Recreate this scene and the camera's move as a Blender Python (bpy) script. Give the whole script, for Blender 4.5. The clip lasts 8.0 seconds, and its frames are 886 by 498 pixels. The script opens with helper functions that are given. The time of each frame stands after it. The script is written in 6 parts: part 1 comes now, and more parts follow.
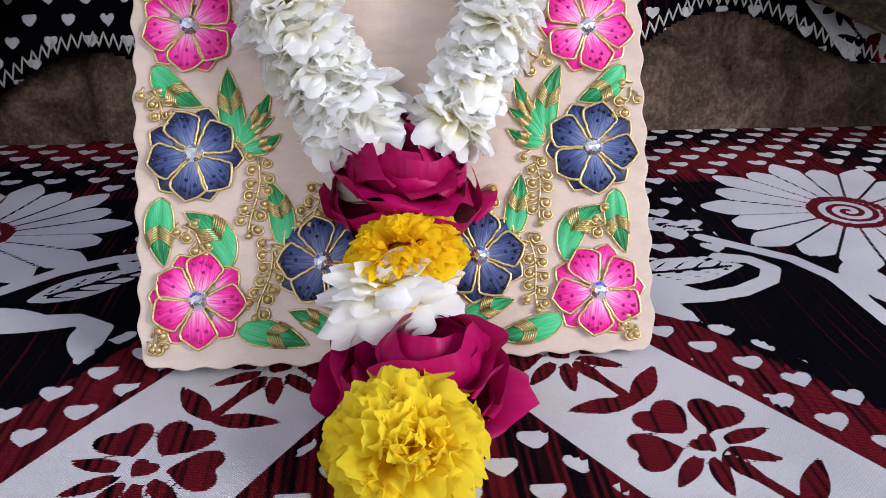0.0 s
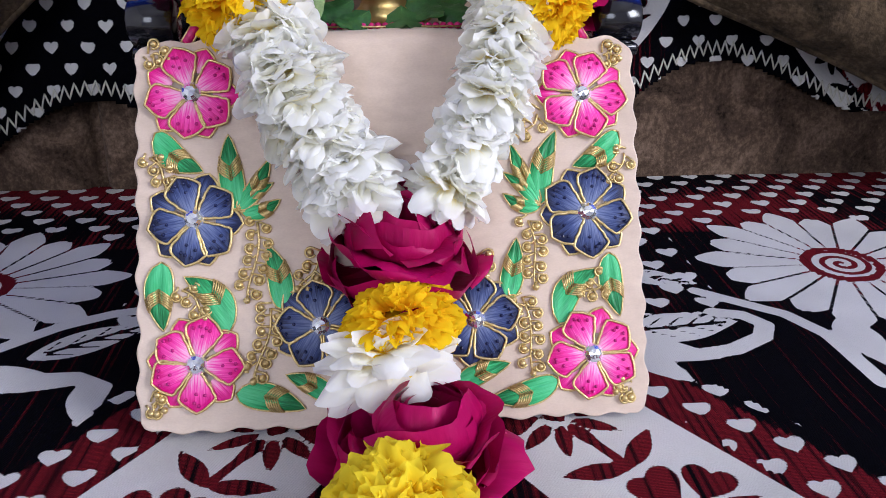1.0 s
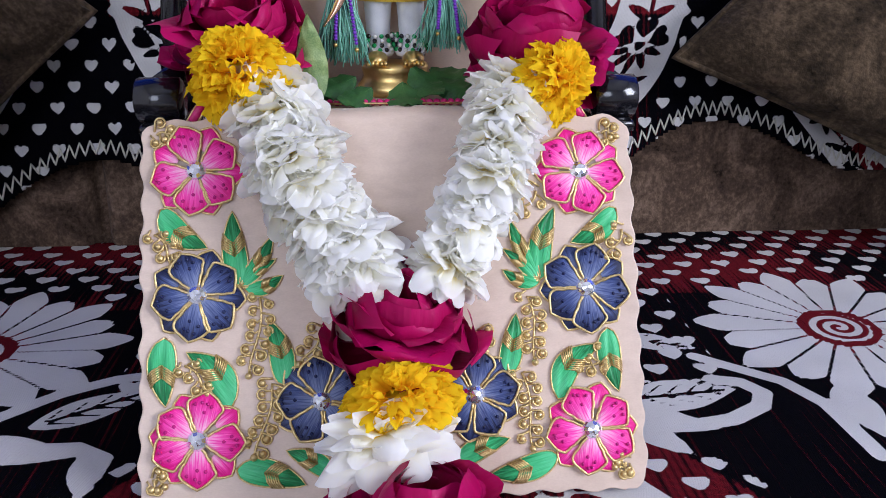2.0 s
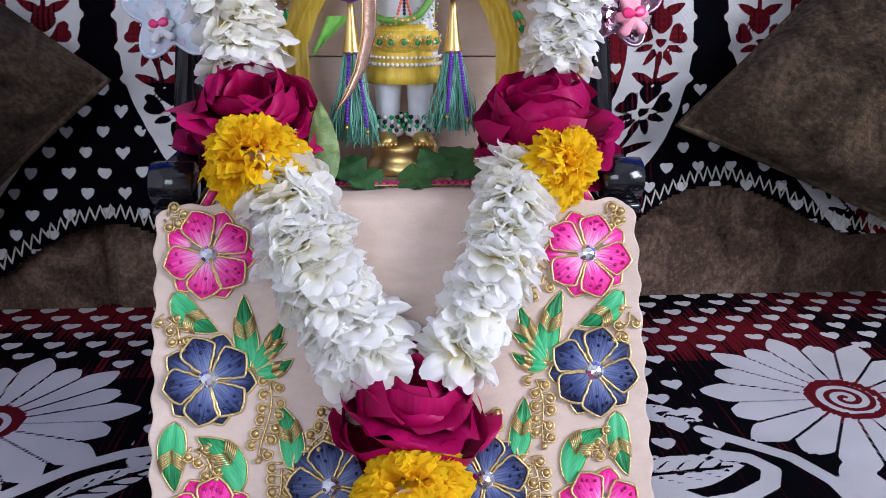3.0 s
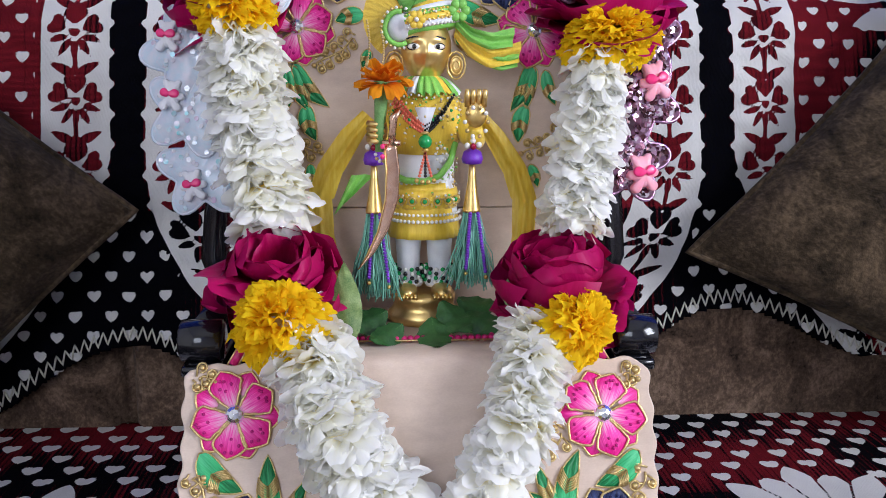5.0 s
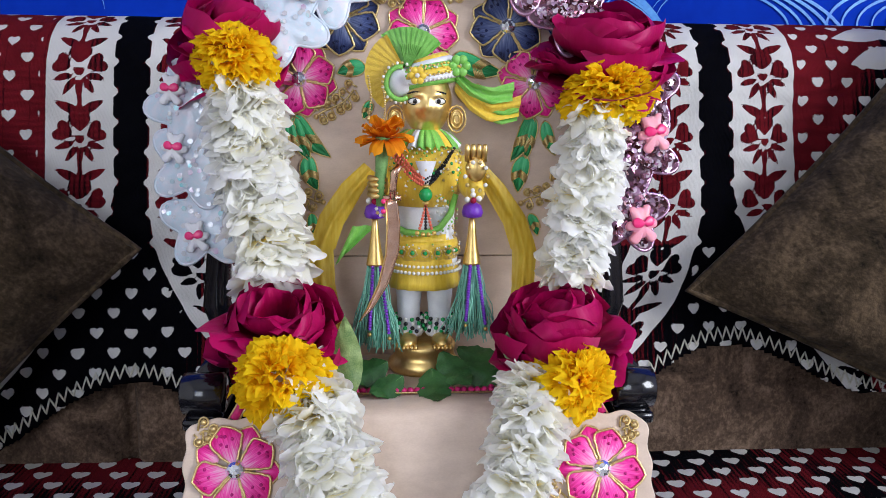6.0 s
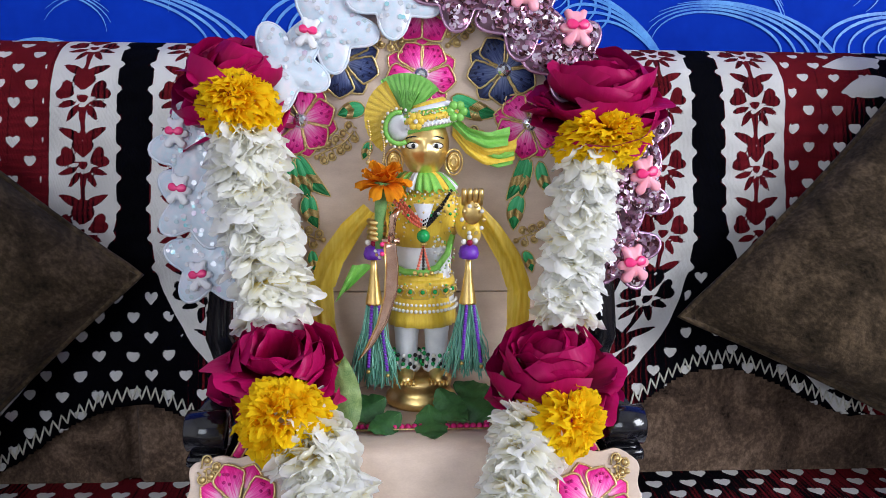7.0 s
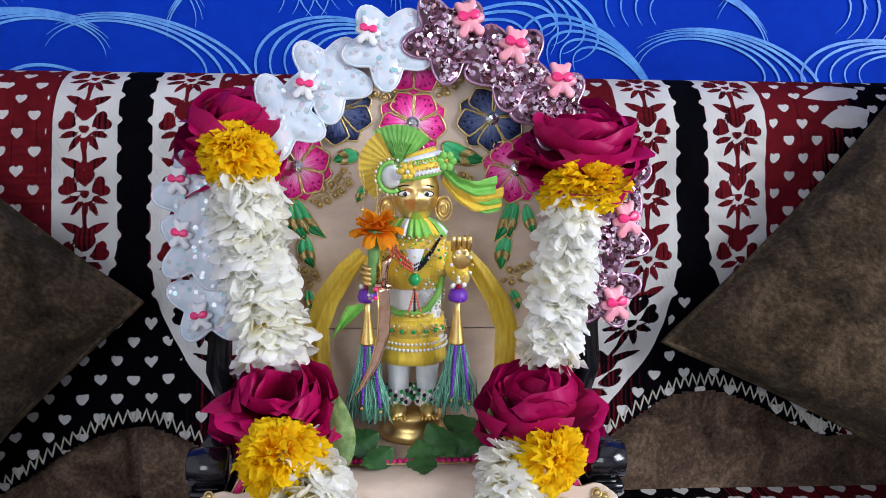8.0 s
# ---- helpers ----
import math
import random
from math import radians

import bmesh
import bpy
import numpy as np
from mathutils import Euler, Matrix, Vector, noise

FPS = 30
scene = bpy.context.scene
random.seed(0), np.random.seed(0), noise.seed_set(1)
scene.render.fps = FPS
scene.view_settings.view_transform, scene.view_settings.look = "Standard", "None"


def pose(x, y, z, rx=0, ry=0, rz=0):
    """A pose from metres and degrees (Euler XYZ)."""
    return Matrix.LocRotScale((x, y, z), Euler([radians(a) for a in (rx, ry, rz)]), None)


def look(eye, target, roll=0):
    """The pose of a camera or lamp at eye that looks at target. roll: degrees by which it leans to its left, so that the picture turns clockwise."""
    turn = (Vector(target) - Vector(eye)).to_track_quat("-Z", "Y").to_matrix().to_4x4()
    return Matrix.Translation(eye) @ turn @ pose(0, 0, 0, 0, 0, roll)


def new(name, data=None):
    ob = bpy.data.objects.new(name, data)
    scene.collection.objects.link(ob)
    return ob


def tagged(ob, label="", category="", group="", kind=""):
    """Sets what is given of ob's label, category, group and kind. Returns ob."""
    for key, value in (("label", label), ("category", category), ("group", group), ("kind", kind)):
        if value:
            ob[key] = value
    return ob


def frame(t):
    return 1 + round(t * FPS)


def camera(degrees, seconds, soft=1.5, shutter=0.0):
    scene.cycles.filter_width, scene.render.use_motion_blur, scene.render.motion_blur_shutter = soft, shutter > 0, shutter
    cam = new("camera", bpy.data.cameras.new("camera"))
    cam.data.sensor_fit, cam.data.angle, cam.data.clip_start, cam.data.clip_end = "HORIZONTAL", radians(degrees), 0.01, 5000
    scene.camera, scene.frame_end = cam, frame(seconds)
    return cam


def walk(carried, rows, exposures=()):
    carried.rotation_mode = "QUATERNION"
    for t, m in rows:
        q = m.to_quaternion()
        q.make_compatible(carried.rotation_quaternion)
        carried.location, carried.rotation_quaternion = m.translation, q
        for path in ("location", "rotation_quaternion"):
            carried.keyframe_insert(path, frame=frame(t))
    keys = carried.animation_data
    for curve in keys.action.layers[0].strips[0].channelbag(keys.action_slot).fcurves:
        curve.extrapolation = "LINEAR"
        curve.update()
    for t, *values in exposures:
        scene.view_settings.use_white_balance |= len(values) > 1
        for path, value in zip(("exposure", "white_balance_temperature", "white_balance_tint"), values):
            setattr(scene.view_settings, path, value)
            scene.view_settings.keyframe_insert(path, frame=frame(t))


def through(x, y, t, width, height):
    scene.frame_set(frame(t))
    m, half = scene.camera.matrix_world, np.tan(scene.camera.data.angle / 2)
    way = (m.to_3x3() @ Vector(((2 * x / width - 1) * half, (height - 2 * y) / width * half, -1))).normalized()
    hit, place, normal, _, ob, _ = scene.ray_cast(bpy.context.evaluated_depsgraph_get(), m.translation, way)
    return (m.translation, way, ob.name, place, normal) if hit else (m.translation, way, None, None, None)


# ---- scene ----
cam = camera(57.0, 8.0, soft=0.75)
METRES, EYE, TILT, LEAN, TURN = 0.188, 0.60, -25.0, 0.0, -4.5
ROWS = [
    (0.0, 0.0, 0.0, 0.0, 0.0, 0.0, -0.0),
    (0.5, 0.0018, -0.0137, 0.0488, -0.05, 0.64, -0.07),
    (1.0, 0.0048, -0.0265, 0.0956, -0.1, 1.64, -0.12),
    (1.5, 0.0078, -0.0426, 0.1434, -0.13, 2.79, -0.19),
    (3.0, -0.0177, -0.086, 0.3055, -0.05, 6.63, -0.41),
    (3.5, -0.025, -0.1093, 0.3603, 0.1, 8.02, -0.49),
    (4.0, -0.0371, -0.1426, 0.4135, 0.28, 9.34, -0.57),
    (4.5, -0.0471, -0.1703, 0.4699, 0.46, 10.55, -0.64),
    (6.0, -0.0424, -0.2324, 0.6323, 0.65, 12.24, -0.9),
    (6.5, -0.0408, -0.2715, 0.6871, 0.57, 12.13, -0.99),
    (7.0, -0.043, -0.3191, 0.7353, 0.42, 12.13, -1.04),
    (7.5, -0.043, -0.3798, 0.7905, 0.2, 11.99, -1.06),
    (8.0, -0.0328, -0.4606, 0.8503, 0.0, 11.82, -1.03),
]
walk(cam, [(t, pose(0, 0, EYE, TILT, LEAN, TURN) @ pose(METRES * x, METRES * y, METRES * z, 90 + pitch, roll, yaw)) for t, x, y, z, yaw, pitch, roll in ROWS],
     exposures=[(0.0, 0.05, 6450, 14), (1.5, 0.00, 6200, 16), (3.0, -0.04, 6100, 17), (4.5, -0.05, 6250, 15), (6.0, -0.05, 6450, 11), (8.0, -0.05, 6500, 10)])

# ---- light ----
world = bpy.data.worlds.new("sky")
scene.world = world
world.use_nodes = True
sky = world.node_tree.nodes.new("ShaderNodeTexSky")
sky.sky_type, sky.sun_disc = "NISHITA", False
sky.sun_elevation, sky.sun_rotation = radians(35), radians(140)
world.node_tree.links.new(sky.outputs[0], world.node_tree.nodes["Background"].inputs[0])
world.node_tree.nodes["Background"].inputs[1].default_value = 0.1


def area_lamp(name, eye, target, w, h, watts, colour):
    data = bpy.data.lights.new(name, "AREA")
    data.shape, data.size, data.size_y, data.energy, data.color = "RECTANGLE", w, h, watts, colour
    ob = new(name, data)
    ob.matrix_world = look(eye, target)
    return tagged(ob, "area lamp added for daylight from an unseen window", "light", kind="structure")


# key lamp at an unseen window on the right; rear lamp is added fill
area_lamp("added_window_lamp", (1.95, -0.9, 1.45), (0.6, -0.1, 0.9), 1.0, 1.1, 60, (0.88, 0.92, 1.0))
area_lamp("added_window_lamp", (-0.9, -2.35, 1.5), (-0.5, 0.0, 0.9), 1.2, 1.2, 24, (0.83, 0.89, 1.0))


# ---- materials ----
def material(name, rough=0.6, metal=0.0):
    m = bpy.data.materials.new(name)
    m.use_nodes = True
    nt = m.node_tree
    b = nt.nodes["Principled BSDF"]
    b.inputs["Roughness"].default_value, b.inputs["Metallic"].default_value = rough, metal
    return m, nt, b


def node(nt, kind, **kw):
    n = nt.nodes.new(kind)
    for k, v in kw.items():
        n.inputs[k.replace("_", " ")].default_value = v
    return n


def ramp(nt, fac, stops, constant=False):
    r = nt.nodes.new("ShaderNodeValToRGB")
    if constant:
        r.color_ramp.interpolation = "CONSTANT"
    e = r.color_ramp.elements
    while len(e) < len(stops):
        e.new(0.5)
    for el, (p, c) in zip(e, stops):
        el.position, el.color = p, (*c, 1)
    nt.links.new(fac, r.inputs[0])
    return r


def maths(nt, op, a, b=None, c=None):
    n = nt.nodes.new("ShaderNodeMath")
    n.operation = op
    for i, v in enumerate((a, b, c)):
        if v is None:
            continue
        if isinstance(v, (int, float)):
            n.inputs[i].default_value = v
        else:
            nt.links.new(v, n.inputs[i])
    return n.outputs[0]


def blend(nt, fac, a, b, mode="MIX"):
    n = nt.nodes.new("ShaderNodeMix")
    n.data_type, n.blend_type = "RGBA", mode
    for slot, v in ((0, fac), (6, a), (7, b)):
        if isinstance(v, (int, float)):
            n.inputs[slot].default_value = v
        elif isinstance(v, tuple):
            n.inputs[slot].default_value = (*v, 1)
        else:
            nt.links.new(v, n.inputs[slot])
    return n.outputs[2]


def bump(nt, b, height, strength, distance):
    n = node(nt, "ShaderNodeBump", Strength=strength, Distance=distance)
    nt.links.new(height, n.inputs["Height"])
    nt.links.new(n.outputs[0], b.inputs["Normal"])


def simple(name, dark, light, scale=60.0, rough=0.6, metal=0.0, relief=0.3, dist=0.0005, per_object=0.0, sheen=0.0, coat=0.0, subsurface=0.0, stretch=None):
    """A surface mottled at two scales between two colours, with fine relief."""
    m, nt, b = material(name, rough, metal)
    co = node(nt, "ShaderNodeTexCoord")
    vec = co.outputs["Object"]
    if stretch:
        mp = nt.nodes.new("ShaderNodeMapping")
        mp.inputs["Scale"].default_value = stretch
        nt.links.new(vec, mp.inputs[0])
        vec = mp.outputs[0]
    big = node(nt, "ShaderNodeTexNoise", Scale=scale, Detail=5.0)
    fine = node(nt, "ShaderNodeTexNoise", Scale=scale * 9, Detail=3.0)
    nt.links.new(vec, big.inputs["Vector"])
    nt.links.new(vec, fine.inputs["Vector"])
    f = maths(nt, "ADD", maths(nt, "MULTIPLY", big.outputs[0], 0.65), maths(nt, "MULTIPLY", fine.outputs[0], 0.35))
    if per_object:
        info = nt.nodes.new("ShaderNodeObjectInfo")
        f = maths(nt, "ADD", f, maths(nt, "MULTIPLY", maths(nt, "SUBTRACT", info.outputs["Random"], 0.5), per_object))
    nt.links.new(ramp(nt, f, [(0.3, dark), (0.7, light)]).outputs[0], b.inputs["Base Color"])
    bump(nt, b, f, relief, dist)
    if sheen:
        b.inputs["Sheen Weight"].default_value = sheen
    if rough >= 0.85:
        b.inputs["Specular IOR Level"].default_value = 0.1
    if coat:
        b.inputs["Coat Weight"].default_value = coat
    if subsurface:
        b.inputs["Subsurface Weight"].default_value = subsurface
        b.inputs["Subsurface Scale"].default_value = 0.003
    return m


def throw_material():
    """Woven cover: cream figure where 'cream' > 0; elsewhere dark red ribs on black, the share of red given by 'red'."""
    m, nt, b = material("woven_cover", 0.85)
    def att(n):
        a = nt.nodes.new("ShaderNodeAttribute")
        a.attribute_name = n
        return a
    c, r, p = att("cream").outputs["Fac"], att("red").outputs["Fac"], att("plan").outputs["Vector"]
    sep = nt.nodes.new("ShaderNodeSeparateXYZ")
    nt.links.new(p, sep.inputs[0])
    x, y = sep.outputs[0], sep.outputs[1]
    wob = node(nt, "ShaderNodeTexNoise", Scale=900.0, Detail=1.0)
    nt.links.new(p, wob.inputs["Vector"])
    # thread crossings
    warp = maths(nt, "SINE", maths(nt, "MULTIPLY", x, 2 * math.pi / 0.0011))
    weft = maths(nt, "SINE", maths(nt, "MULTIPLY", y, 2 * math.pi / 0.0009))
    cross = maths(nt, "MULTIPLY", warp, weft)
    edge = maths(nt, "ADD", c, maths(nt, "ADD", maths(nt, "MULTIPLY", maths(nt, "SUBTRACT", wob.outputs[0], 0.5), 0.0007), maths(nt, "MULTIPLY", weft, 0.0002)))
    is_cream = maths(nt, "GREATER_THAN", edge, 0.0)
    streak = nt.nodes.new("ShaderNodeMapping")
    streak.inputs["Scale"].default_value = (190.0, 6.0, 1.0)
    nt.links.new(p, streak.inputs[0])
    sn = node(nt, "ShaderNodeTexNoise", Scale=1.0, Detail=2.0)
    nt.links.new(streak.outputs[0], sn.inputs["Vector"])
    rib = maths(nt, "MULTIPLY_ADD", maths(nt, "SINE", maths(nt, "MULTIPLY", x, 2 * math.pi / 0.0040)), 0.16, 0.5)
    rib = maths(nt, "ADD", rib, maths(nt, "MULTIPLY", maths(nt, "SUBTRACT", sn.outputs[0], 0.5), 1.5))
    rib = maths(nt, "ADD", rib, maths(nt, "MULTIPLY", cross, 0.26))
    is_red = maths(nt, "GREATER_THAN", r, maths(nt, "MAXIMUM", rib, 0.07))
    grain = node(nt, "ShaderNodeTexNoise", Scale=1400.0, Detail=2.0)
    nt.links.new(p, grain.inputs["Vector"])
    soil = node(nt, "ShaderNodeTexNoise", Scale=14.0, Detail=4.0)
    nt.links.new(p, soil.inputs["Vector"])
    redc = ramp(nt, grain.outputs[0], [(0.3, (0.085, 0.005, 0.010)), (0.7, (0.27, 0.016, 0.024))]).outputs[0]
    blackc = ramp(nt, grain.outputs[0], [(0.35, (0.0006, 0.0007, 0.0014)), (0.75, (0.0030, 0.0030, 0.0056))]).outputs[0]
    creamc = ramp(nt, maths(nt, "MULTIPLY_ADD", grain.outputs[0], 0.4, maths(nt, "MULTIPLY", soil.outputs[0], 0.6)), [(0.3, (0.50, 0.49, 0.475)), (0.7, (0.74, 0.725, 0.705))]).outputs[0]
    nt.links.new(blend(nt, is_cream, blend(nt, maths(nt, "MULTIPLY", is_red, maths(nt, "MULTIPLY_ADD", weft, 0.30, 0.70)), blackc, redc), creamc), b.inputs["Base Color"])
    h = maths(nt, "ADD", maths(nt, "MULTIPLY", cross, 0.5), maths(nt, "MULTIPLY", is_cream, 0.8))
    bump(nt, b, h, 0.5, 0.0005)
    b.inputs["Specular IOR Level"].default_value = 0.03
    return m


def satin_stitch(name, dark, light, pale):
    """Silk thread laid side by side: fine streaks with a soft sheen."""
    m, nt, b = material(name, 0.42)
    co = node(nt, "ShaderNodeTexCoord")
    mp = nt.nodes.new("ShaderNodeMapping")
    mp.inputs["Scale"].default_value = (1700.0, 90.0, 500.0)
    nt.links.new(co.outputs["Object"], mp.inputs[0])
    n = node(nt, "ShaderNodeTexNoise", Scale=1.0, Detail=3.0)
    nt.links.new(mp.outputs[0], n.inputs["Vector"])
    info = nt.nodes.new("ShaderNodeObjectInfo")
    f = maths(nt, "ADD", n.outputs[0], maths(nt, "MULTIPLY", maths(nt, "SUBTRACT", info.outputs["Random"], 0.5), 0.15))
    a = nt.nodes.new("ShaderNodeAttribute")
    a.attribute_name = "along"
    sep = nt.nodes.new("ShaderNodeSeparateXYZ")
    nt.links.new(a.outputs["Vector"], sep.inputs[0])
    f = maths(nt, "ADD", f, maths(nt, "MULTIPLY", maths(nt, "SUBTRACT", 0.60, sep.outputs[0]), 0.85))
    nt.links.new(ramp(nt, f, [(0.3, dark), (0.62, light), (0.95, pale)]).outputs[0], b.inputs["Base Color"])
    bump(nt, b, n.outputs[0], 0.6, 0.0004)
    b.inputs["Specular IOR Level"].default_value = 0.3
    return m


def petal_material(name, base, tip, throat, spread, rough=0.5, relief=0.4, through=0.3):
    """A petal: throat colour at its foot, veins along it, paler or darker towards the tip ('along' runs 0 to 1)."""
    m, nt, b = material(name, rough)
    a = nt.nodes.new("ShaderNodeAttribute")
    a.attribute_name = "along"
    sep = nt.nodes.new("ShaderNodeSeparateXYZ")
    nt.links.new(a.outputs["Vector"], sep.inputs[0])
    u, v = sep.outputs[0], sep.outputs[1]
    info = nt.nodes.new("ShaderNodeObjectInfo")
    geo = nt.nodes.new("ShaderNodeNewGeometry")
    comb = nt.nodes.new("ShaderNodeCombineXYZ")
    nt.links.new(maths(nt, "MULTIPLY", u, 2.0), comb.inputs[0])
    nt.links.new(maths(nt, "MULTIPLY", v, 14.0), comb.inputs[1])
    nt.links.new(maths(nt, "MULTIPLY", info.outputs["Random"], 20.0), comb.inputs[2])
    vein = node(nt, "ShaderNodeTexNoise", Scale=1.0, Detail=4.0)
    nt.links.new(comb.outputs[0], vein.inputs["Vector"])
    jit = maths(nt, "ADD", maths(nt, "MULTIPLY", maths(nt, "SUBTRACT", vein.outputs[0], 0.5), 0.5), maths(nt, "MULTIPLY", maths(nt, "SUBTRACT", info.outputs["Random"], 0.5), 0.3))
    jit = maths(nt, "ADD", jit, maths(nt, "MULTIPLY", maths(nt, "SUBTRACT", geo.outputs["Random Per Island"], 0.5), 0.25))
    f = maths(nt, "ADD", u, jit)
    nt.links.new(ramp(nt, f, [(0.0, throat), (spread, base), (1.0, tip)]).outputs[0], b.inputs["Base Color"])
    bump(nt, b, vein.outputs[0], relief, 0.0006)
    b.inputs["Specular IOR Level"].default_value = 0.14
    if through:
        tr = nt.nodes.new("ShaderNodeBsdfTranslucent")
        nt.links.new(b.inputs["Base Color"].links[0].from_socket, tr.inputs[0])
        mix = nt.nodes.new("ShaderNodeMixShader")
        mix.inputs[0].default_value = through
        nt.links.new(b.outputs[0], mix.inputs[1])
        nt.links.new(tr.outputs[0], mix.inputs[2])
        nt.links.new(mix.outputs[0], nt.nodes["Material Output"].inputs[0])
    return m


def velvet_material(name, tones):
    """Crushed pile: brushed patches that run one way, flecked by single tufts."""
    m, nt, b = material(name, 0.92)
    co = node(nt, "ShaderNodeTexCoord")
    patch = node(nt, "ShaderNodeTexNoise", Scale=24.0, Detail=8.0, Roughness=0.66, Distortion=0.8)
    nt.links.new(co.outputs["Object"], patch.inputs["Vector"])
    mp = nt.nodes.new("ShaderNodeMapping")
    mp.inputs["Scale"].default_value = (300.0, 210.0, 260.0)
    mp.inputs["Rotation"].default_value = (0.3, 0.2, 0.6)
    nt.links.new(co.outputs["Object"], mp.inputs[0])
    tuft = node(nt, "ShaderNodeTexNoise", Scale=1.0, Detail=4.0, Roughness=0.7)
    nt.links.new(mp.outputs[0], tuft.inputs["Vector"])
    f = maths(nt, "ADD", maths(nt, "MULTIPLY", patch.outputs[0], 0.62), maths(nt, "MULTIPLY", tuft.outputs[0], 0.38))
    nt.links.new(ramp(nt, f, list(zip((0.34, 0.50, 0.68), tones))).outputs[0], b.inputs["Base Color"])
    bump(nt, b, f, 0.8, 0.003)
    b.inputs["Sheen Weight"].default_value = 0.08
    b.inputs["Specular IOR Level"].default_value = 0.1
    return m


THROW = throw_material()
SATIN = simple("satin_cloth", (0.58, 0.445, 0.355), (0.71, 0.565, 0.46), 90.0, 0.40, relief=0.06, dist=0.0003, sheen=0.15, stretch=(1, 2, 2))
VELVET = velvet_material("brown_velvet", ((0.005, 0.0032, 0.002), (0.046, 0.031, 0.018), (0.155, 0.106, 0.064)))
# sofa's velvet, made paler and redder to carry the brighter light on it
SOFA_VELVET_LIT = velvet_material("sofa_velvet_lit", ((0.012, 0.007, 0.005), (0.088, 0.056, 0.038), (0.27, 0.185, 0.13)))
BLACK = simple("black_lacquer", (0.004, 0.004, 0.006), (0.012, 0.012, 0.016), 60.0, 0.18, relief=0.08, coat=0.4)
GOLD = simple("gold_thread", (0.52, 0.36, 0.12), (0.88, 0.70, 0.36), 900.0, 0.34, 0.75, relief=0.5, dist=0.0003)
BRASS = simple("polished_gold", (0.72, 0.47, 0.13), (0.94, 0.70, 0.30), 40.0, 0.36, 1.0, relief=0.1)
PINK = satin_stitch("pink_silk", (0.72, 0.004, 0.23), (0.95, 0.06, 0.42), (0.97, 0.42, 0.66))
NAVY = satin_stitch("navy_silk", (0.008, 0.013, 0.055), (0.045, 0.07, 0.20), (0.16, 0.20, 0.36))
GREEN = satin_stitch("green_silk", (0.008, 0.17, 0.05), (0.040, 0.44, 0.16), (0.09, 0.56, 0.25))
PINK_BEAD = simple("pink_bead", (0.45, 0.01, 0.16), (0.62, 0.03, 0.25), 200.0, 0.2)
NAVY_BEAD = simple("navy_bead", (0.01, 0.015, 0.06), (0.03, 0.04, 0.12), 200.0, 0.2)
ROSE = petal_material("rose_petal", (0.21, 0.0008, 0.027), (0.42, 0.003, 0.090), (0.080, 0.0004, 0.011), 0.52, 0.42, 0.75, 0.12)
ROSE.node_tree.nodes["Principled BSDF"].inputs["Specular IOR Level"].default_value = 0.28
ROSE.node_tree.nodes["Principled BSDF"].inputs["Specular Tint"].default_value = (1.0, 0.45, 0.70, 1)
MARIGOLD = petal_material("marigold_petal", (1.0, 0.63, 0.005), (1.0, 0.73, 0.012), (1.0, 0.56, 0.004), 0.3, 0.7, 0.2, 0.5)
LEMON = petal_material("yellow_marigold_petal", (1.0, 0.76, 0.012), (1.0, 0.84, 0.05), (0.99, 0.68, 0.006), 0.3, 0.7, 0.25, 0.5)
ORANGE = petal_material("orange_petal", (0.80, 0.18, 0.006), (0.90, 0.33, 0.012), (0.45, 0.06, 0.004), 0.4, 0.55)
WHITE_PETAL = petal_material("white_petal", (0.985, 0.97, 0.84), (0.99, 0.99, 0.975), (0.96, 0.74, 0.09), 0.52, 0.6, 0.2, 0.45)
LEAF = simple("dark_leaf", (0.016, 0.072, 0.018), (0.050, 0.165, 0.040), 90.0, 0.4, relief=0.5, dist=0.001, per_object=0.3)
LEAF_PALE = simple("variegated_leaf", (0.05, 0.14, 0.03), (0.32, 0.42, 0.16), 160.0, 0.45, relief=0.4, dist=0.001)
BLUE_WALL = simple("blue_wall_paint", (0.001, 0.024, 0.35), (0.002, 0.040, 0.47), 9.0, 0.9, relief=0.05, dist=0.001)
PALE_BLUE = simple("pale_blue_print", (0.02, 0.16, 0.62), (0.12, 0.40, 0.85), 40.0, 0.4, relief=0.05)
PLASTER = simple("white_plaster", (0.70, 0.69, 0.66), (0.82, 0.81, 0.78), 12.0, 0.85, relief=0.2, dist=0.002)
FLOOR_TILE = simple("floor_tile", (0.42, 0.38, 0.33), (0.60, 0.56, 0.50), 6.0, 0.35, relief=0.05)
THREAD = simple("cream_thread", (0.45, 0.43, 0.36), (0.66, 0.64, 0.55), 500.0, 0.8, relief=0.4)


def gem_material():
    m, nt, b = material("crystal", 0.04)
    b.inputs["Base Color"].default_value = (0.9, 0.93, 0.97, 1)
    b.inputs["Metallic"].default_value = 0.85
    return m


GEM = gem_material()
GLASS, _nt, _b = material("window_glass", 0.02)
_b.inputs["Transmission Weight"].default_value = 1.0


